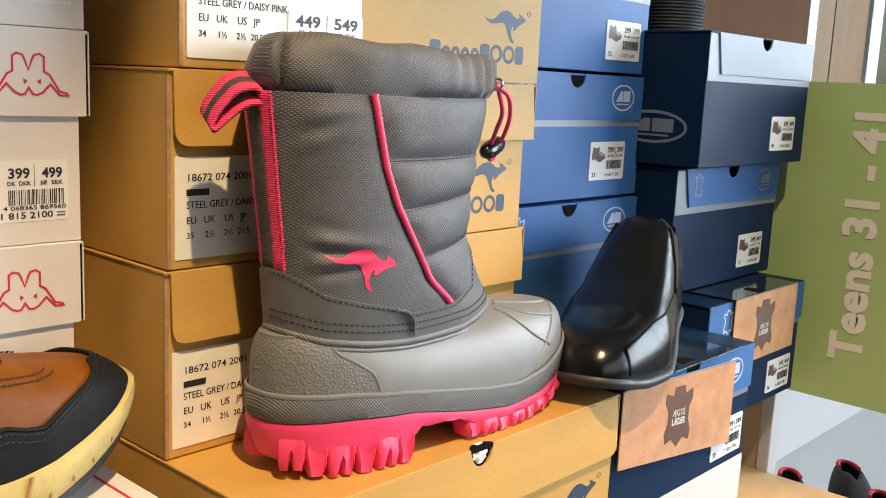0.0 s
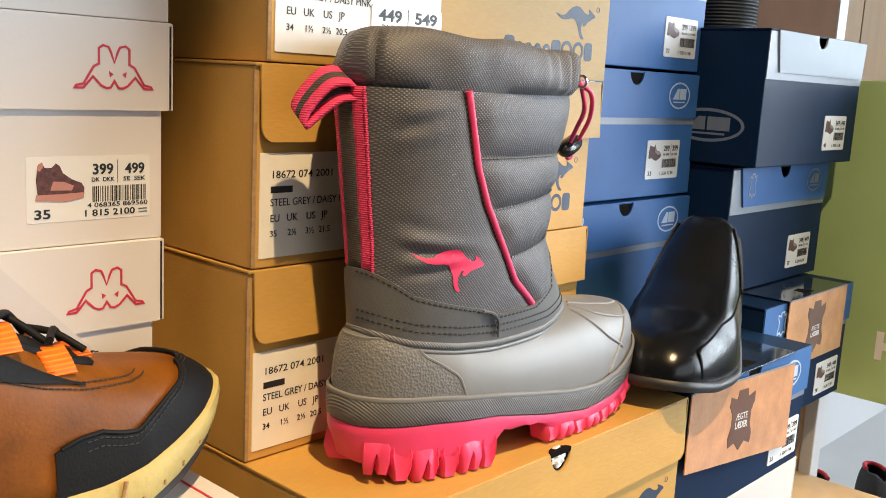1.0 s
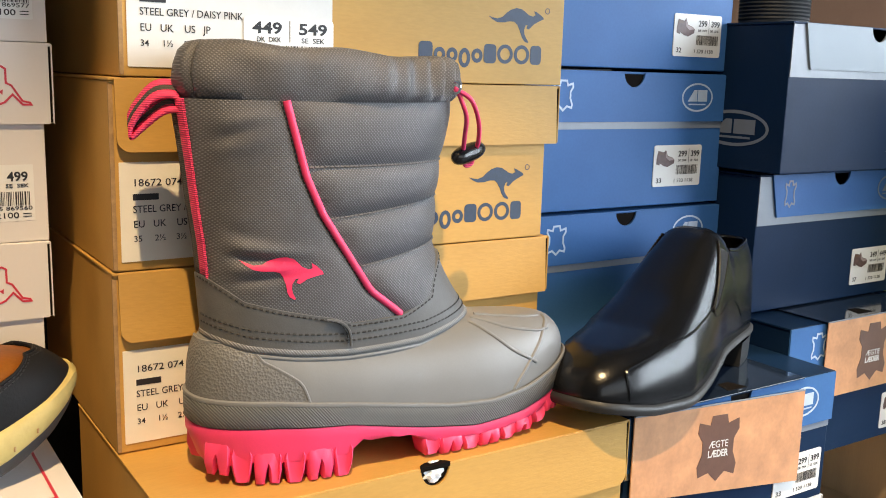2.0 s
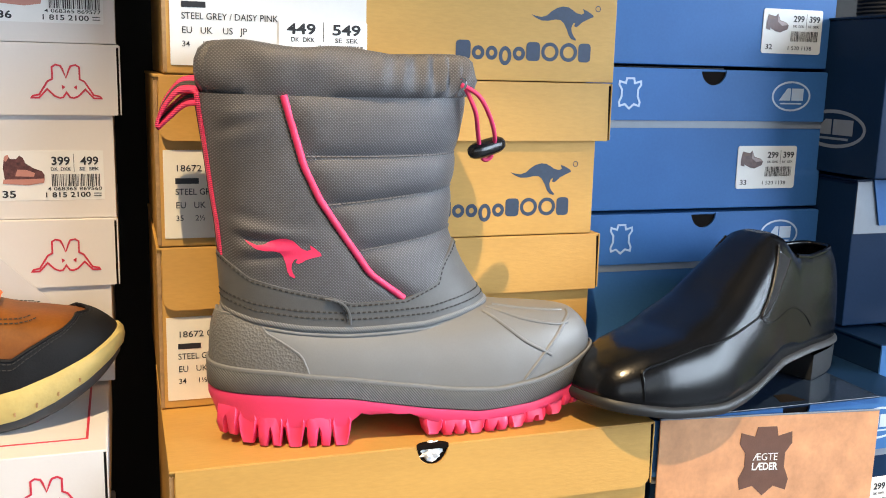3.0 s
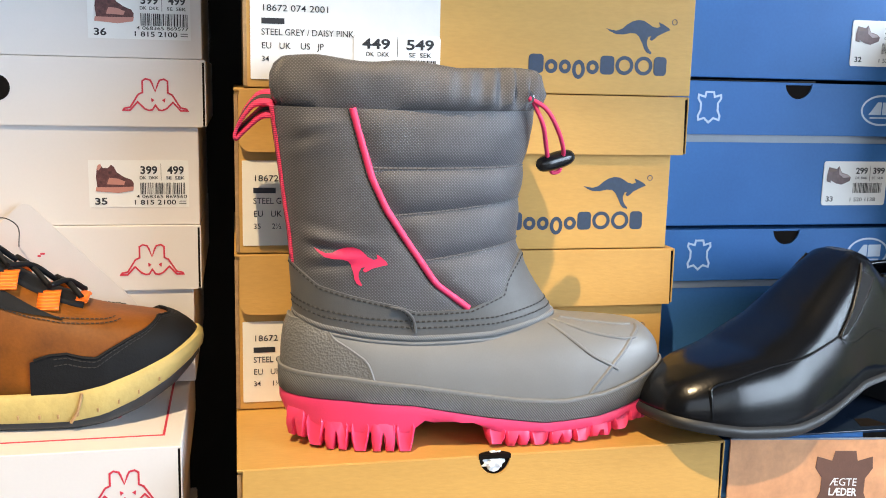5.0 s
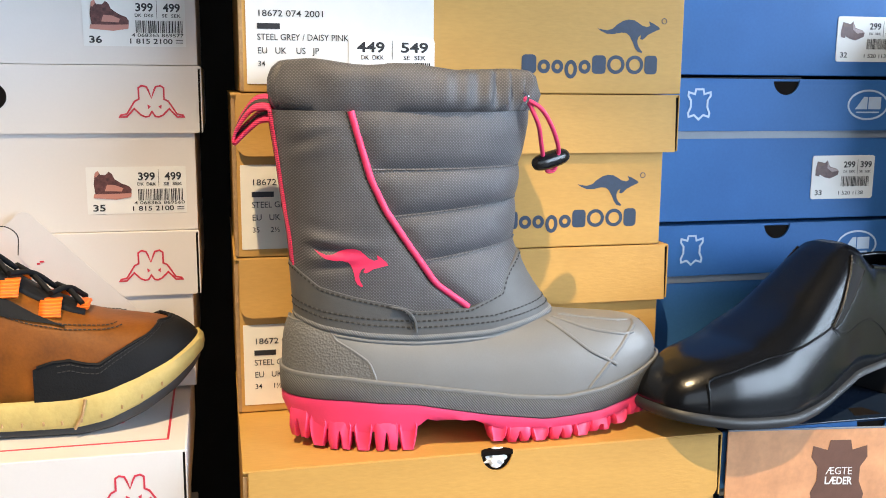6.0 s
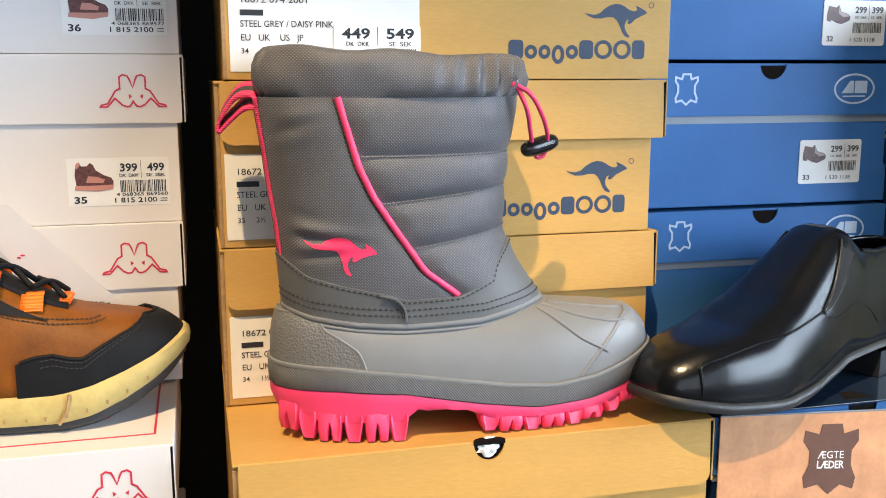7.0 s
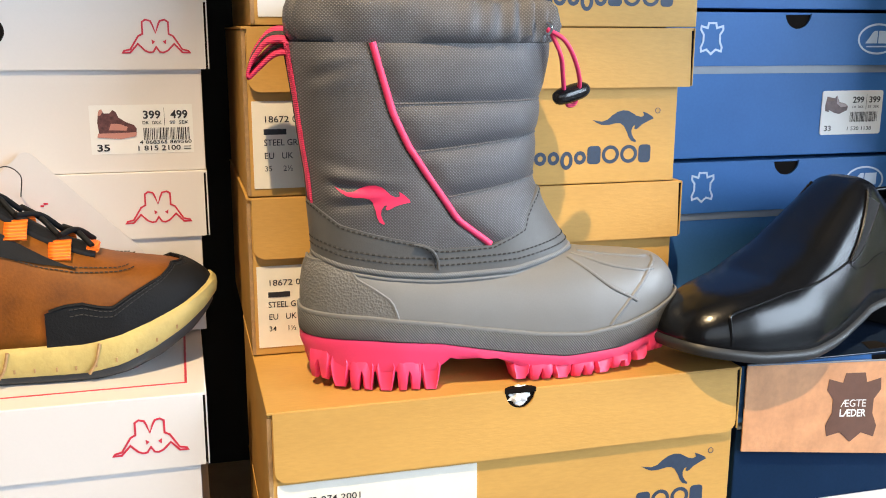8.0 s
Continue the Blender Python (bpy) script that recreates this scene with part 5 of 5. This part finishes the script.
for x in (0.156, 0.131, 0.108, 0.087):
    for sg in (1, -1):
        eyetab(x, sg)
part("lace_tab", tube([Vector((0.1750, y, WS.top(0.1750) + 0.0040 - 9 * y * y)) for y in np.linspace(-0.012, 0.012, 9)], 0.0042, 8, flat=0.5), ORANGE_WEB, walker, "orange webbing lace tab", smooth=True)
for xa, xb in ((0.1750, 0.156), (0.156, 0.131), (0.131, 0.108), (0.108, 0.087)):
    for sg in (1, -1):
        z0, z1 = WS.top(xa) + 0.0055, WS.top(xb) + 0.0070
        pts = glide([(xa, sg * 0.012, z0), ((xa + xb) / 2, 0, (z0 + z1) / 2 + 0.0040 + 0.0008 * sg), (xb, -sg * 0.0155, z1)], 8)
        part("lace", tube(pts, 0.0019, 8), BLACK_NUBUCK, walker, "round black lace", smooth=True)
M_HI = table([0, .12, .17, .19, .21, .23, .245, .25], [.0265, .0245, .0258, .0300, .0365, .0445, .0530, .0565])
M_LO = table([0, .12, .17, .19, .21, .23, .245, .25], [.0060, .0060, .0062, .0098, .0175, .0280, .0385, .0430])
O_LO = table([0, .01, .12, .175, .195, .215, .235, .25], [.006, .0003, .0003, .0003, .0038, .0115, .0235, .0370])
bm = WS.layer([(-0.004, lambda x: M_HI(x) + 0.0005), (0.0010, M_HI), (0.0036, lambda x: M_HI(x) - 0.0025), (0.0042, lambda x: 0.5 * (M_HI(x) + M_LO(x))), (0.0034, lambda x: M_LO(x) + 0.002), (0.0020, M_LO), (-0.01, M_LO)])
ms = part("midsole", bm, CREAM_SOLE, walker, "pale yellow sculpted foam midsole", smooth=True)
# raised brown strands stand for the shade in the foam's grooves and notches
for sg in (1, -1):
    for x in (0.176, 0.120):
        pts = [WS.plan(sg * a, 0.0043) for a in np.linspace(0.2, 2.9, 200)]
        p0 = min(pts, key=lambda p: abs(p.x - x))
        ln = [p0 + Vector((dx, sg * 0.0004, M_LO(x) - 0.001 + (M_HI(x) - M_LO(x)) * k)) for dx, k in ((-0.006, 0.0), (-0.002, 0.35), (0.000, 0.7), (0.0012, 1.0))]
        part("midsole_groove_shade", tube(glide(ln, 4), 0.0011, 6), EDGE_AND_GROOVE, ms, "brown strand for the shade in a groove", smooth=True)
    for x in np.arange(0.05, 0.236, 0.0125):
        pts = [WS.plan(sg * a, 0.0040) for a in np.linspace(0.2, 2.9, 200)]
        p0 = min(pts, key=lambda p: abs(p.x - x))
        z = M_LO(x) + 0.0045
        part("midsole_notch_shade", tube([p0 + Vector((0, 0, z - 0.0013)), p0 + Vector((0, 0, z)), p0 + Vector((0, 0, z + 0.0013))], 0.0007, 5), EDGE_AND_GROOVE, ms)
bm = WS.layer([(-0.012, M_LO), (0.0004, lambda x: M_LO(x) + 0.0004), (0.0008, lambda x: O_LO(x) + 0.002), (-0.0014, O_LO), (-0.034, O_LO)])
part("outsole", bm, BLACK_SOLE, walker, "black rubber outsole", smooth=True)

# hang tag of the walking shoe
tag = thing("hang_tag", pose(-0.10, 0.1500, 0.8090), "pale grey card hang tag leaning on a box", "tag")
q = [(x, z) for x, z in rounded(-0.045, 0.045, -0.055, 0.055, 0.006)]
c, s = math.cos(radians(44)), math.sin(radians(44))
bm = plate([(x * c - z * s - 0.005, x * s + z * c + 0.0450) for x, z in q], -0.0010, 0.0)
low = min(v.co.z for v in bm.verts)
for v in bm.verts:
    v.co.z -= low
part("card", bm, TAG_CARD, tag)
part("string", tube(glide([(-0.016, -0.001, 0.106), (-0.012, -0.022, 0.124), (-0.020, -0.040, 0.132), (-0.034, -0.045, 0.118)], 8), 0.0004, 5), INK, tag, "thin dark string", smooth=True)
part("print", slab(-0.0020, 0.0010, -0.0013, -0.0009, 0.1000, 0.1012), RED_INK, tag)
part("print", slab(-0.0040, -0.0018, -0.0013, -0.0009, 0.0985, 0.0997), RED_INK, tag)

# ---- things beyond the stacks ----
sign = thing("shop_sign", pose(0.870, 0.075, 0.6775), "green size sign with cream lettering", "sign")
part("panel", slab(0.0, 0.006, -0.1180, 0.125, 0.0, 0.3720, 0.0008), SIGN_GREEN, sign)
word = lettering("Teens 31 - 41", 0.0355, 0, 0, 0, 0.055, 0.2880)
left = set(word.verts)
while left:
    start = min(left, key=lambda v: v.co.x)
    glyph, todo = {start}, [start]
    while todo:
        for e in todo.pop().link_edges:
            for v in e.verts:
                if v not in glyph:
                    glyph.add(v)
                    todo.append(v)
    left -= glyph
    one_bm = bmesh.new()
    made = {v: one_bm.verts.new((-0.0006 + v.co.y, -0.0800 + v.co.z, 0.0525 + v.co.x)) for v in glyph}
    for fc in {fc for v in glyph for fc in v.link_faces}:
        one_bm.faces.new([made[v] for v in fc.verts])
    part("letter", one_bm, SIGN_TEXT, sign)
word.free()

gum = thing("rubber_boot", pose(0.690, 0.172, 1.0895), "black rubber boot with ribbed ankle on a box", "boot")
rows = []
for z, r in [(0, .030), (.004, .032)] + [(0.006 + 0.0035 * i + dz, .0315 + (0.0012 if dz else 0)) for i in range(11) for dz in (0, .0018)] + [(.048, .032), (.052, .036), (.060, .037), (.075, .036), (.120, .042), (.170, .046)]:
    rows.append([Vector((r * 1.1 * math.cos(2 * math.pi * k / 40), r * math.sin(2 * math.pi * k / 40), z)) for k in range(40)])
bm = grid(rows, True)
for r in (rows[0], rows[-1]):
    bm.faces.new([bm.verts.new(p) for p in r])
part("shaft", bm, BLACK_SOLE, gum, "black ribbed rubber", smooth=True)

cab = thing("display_cabinet", pose(1.75, 0.25, 0.0), "low white display cabinet with a shelf", "cabinet")
part("back_panel", slab(-0.82, 1.2, 0.20, 0.215, 0.0, 0.62, 0.001), WHITE_PAINT, cab)
part("shelf_board", slab(-0.75, 1.2, -0.25, 0.20, 0.195, 0.215, 0.001), WHITE_PAINT, cab)
part("top_rail", slab(-0.77, 1.2, 0.195, 0.24, 0.62, 0.70, 0.002), WOOD, cab, "pale wooden top rail")
part("plinth", slab(-0.75, 1.2, -0.22, -0.20, 0.0, 0.195, 0.001), WHITE_PAINT, cab)


def slipper(x, y, turn, label):
    s = thing("felt_slipper", pose(x, y, 0.2155, 0, 0, turn), label, "slipper", "slippers on the cabinet")
    F = Last(0.23, 0.042, 2.4, table([0, .1, .18, .23], [.85, .88, 1, .9]), zero, table([0, .23], [.010, .012]), table([0, .08, .11, .16, .21, .23], [.10, .105, .098, .07, .052, .045]), .04, .19, .6, .8, table([0, .08, .1, .3], [.75, .75, 1, 1]))
    bm = grid([[F.at(2 * math.pi * k / 48, i / 10) for k in range(48)] for i in range(11)], True)
    bmesh.ops.remove_doubles(bm, verts=bm.verts, dist=0.0001)
    u = part("upper", bm, BLACK_FELT, s, smooth=True)
    u.modifiers.new("thick", "SOLIDIFY").thickness = 0.004
    part("cuff", tube([F.at(radians(115 + 130 * k / 40), 1.0) for k in range(41)], 0.004, 8), RED_FELT, s, "red felt cuff", smooth=True)
    part("sole", F.layer([(-0.01, lambda v: .012), (.002, lambda v: .011), (.002, lambda v: 0.0005), (-.03, lambda v: 0.0005)], 48), BLACK_SOLE, s, smooth=True)


slipper(1.530, 0.408, 205, "black felt slipper with red cuff")
slipper(1.552, 0.328, 208, "black felt slipper with red cuff")
slipper(1.68, 0.270, 215, "black felt slipper with red cuff")
slipper(1.58, 0.165, 205, "black felt slipper with red cuff")
slipper(1.53, 0.075, 208, "black felt slipper with red cuff")

# wood-lined wall and window behind
lining = slab(0.93, 1.979, 0.500, 0.5185, 0.70, 2.6, 0.002)
slab(1.985, 2.19, 0.500, 0.5185, 0.70, 2.6, 0.002, bm=lining)
setting("trim_wood", lining, WALL_WOOD, "beech wall lining")
setting("trim_white", slab(1.805, 1.850, 0.485, 0.4995, 0.70, 2.6, 0.002), BRIGHT_PAINT, "white upright strip on the wall")
# shadow on the wood lining, built as a dark brown upright sheet
board = thing("wall_shadow", pose(1.36, 0.470, 0.705), "dark brown sheet standing for a shadow on the wall", "board")
part("board", slab(-0.40, 0.40, 0.0, 0.018, 0.0, 1.6, 0.002), WALL_SHADOW, board)
win2 = thing("window_2", pose(2.22, 0.53, 0.9), "window with pale blue frame", "window", kind="structure")
f = slab(0.0, 0.075, -0.03, 0.06, 0.0, 1.6, 0.003)
slab(0.075, 1.1, -0.03, 0.06, 0.0, 0.07, 0.003, bm=f)
slab(0.075, 1.1, -0.03, 0.06, 1.53, 1.6, 0.003, bm=f)
slab(1.03, 1.1, -0.03, 0.06, 0.07, 1.53, 0.003, bm=f)
part("window_frame", f, BRIGHT_PAINT, win2)
pane = part("pane", slab(0.075, 1.03, 0.010, 0.016, 0.07, 1.53), GLASS, win2)
pane.visible_shadow = False
GREENERY = mat("far_greenery", (0.30, 0.42, 0.36), 0.9, var=0.6, scale=2.5)
setting("backdrop", slab(2.0, 8.0, 4.0, 4.1, 0.0, 4.0), GREENERY, "blurred greenery and street outside")
setting("ground", slab(-30, 30, -40, 40, -0.12, -0.06), FLOOR, "plain paving outside the shop")

# ceiling spotlight on its track, beside the added fill spot for the sign
track = thing("track_spotlight", pose(SPOT_AT.x, SPOT_AT.y, 4.2), "black ceiling track spotlight plus an added fill spot", "lamp")
part("track", slab(-0.7, 0.9, -0.018, 0.018, -0.03, 0.0, 0.002), BLACK_PLASTIC, track)
part("stem", slab(-0.012, 0.012, -0.012, 0.012, -0.23, -0.03, 0.002), BLACK_PLASTIC, track)
# stem of the added sign fill
fill_stem = SIGN_FILL_AT.x - SPOT_AT.x
part("stem", slab(fill_stem - 0.012, fill_stem + 0.012, -0.012, 0.012, -0.23, -0.03, 0.002), BLACK_PLASTIC, track)
for at, to in ((SPOT_AT, SPOT_AIM), (SIGN_FILL_AT, SIGN_FILL_AIM)):
    axis = (to - at).normalized().to_track_quat("Z", "Y").to_matrix().to_4x4()
    rows = [[Matrix.Translation(at) @ axis @ Vector((r * math.cos(2 * math.pi * k / 28), r * math.sin(2 * math.pi * k / 28), z)) for k in range(28)] for r, z in ((0.02, -0.20), (0.045, -0.19), (0.050, -0.10), (0.050, -0.02), (0.046, -0.02), (0.040, -0.06), (0.002, -0.07))]
    part("housing", grid(rows, True), BLACK_PLASTIC, track, "", True, True)
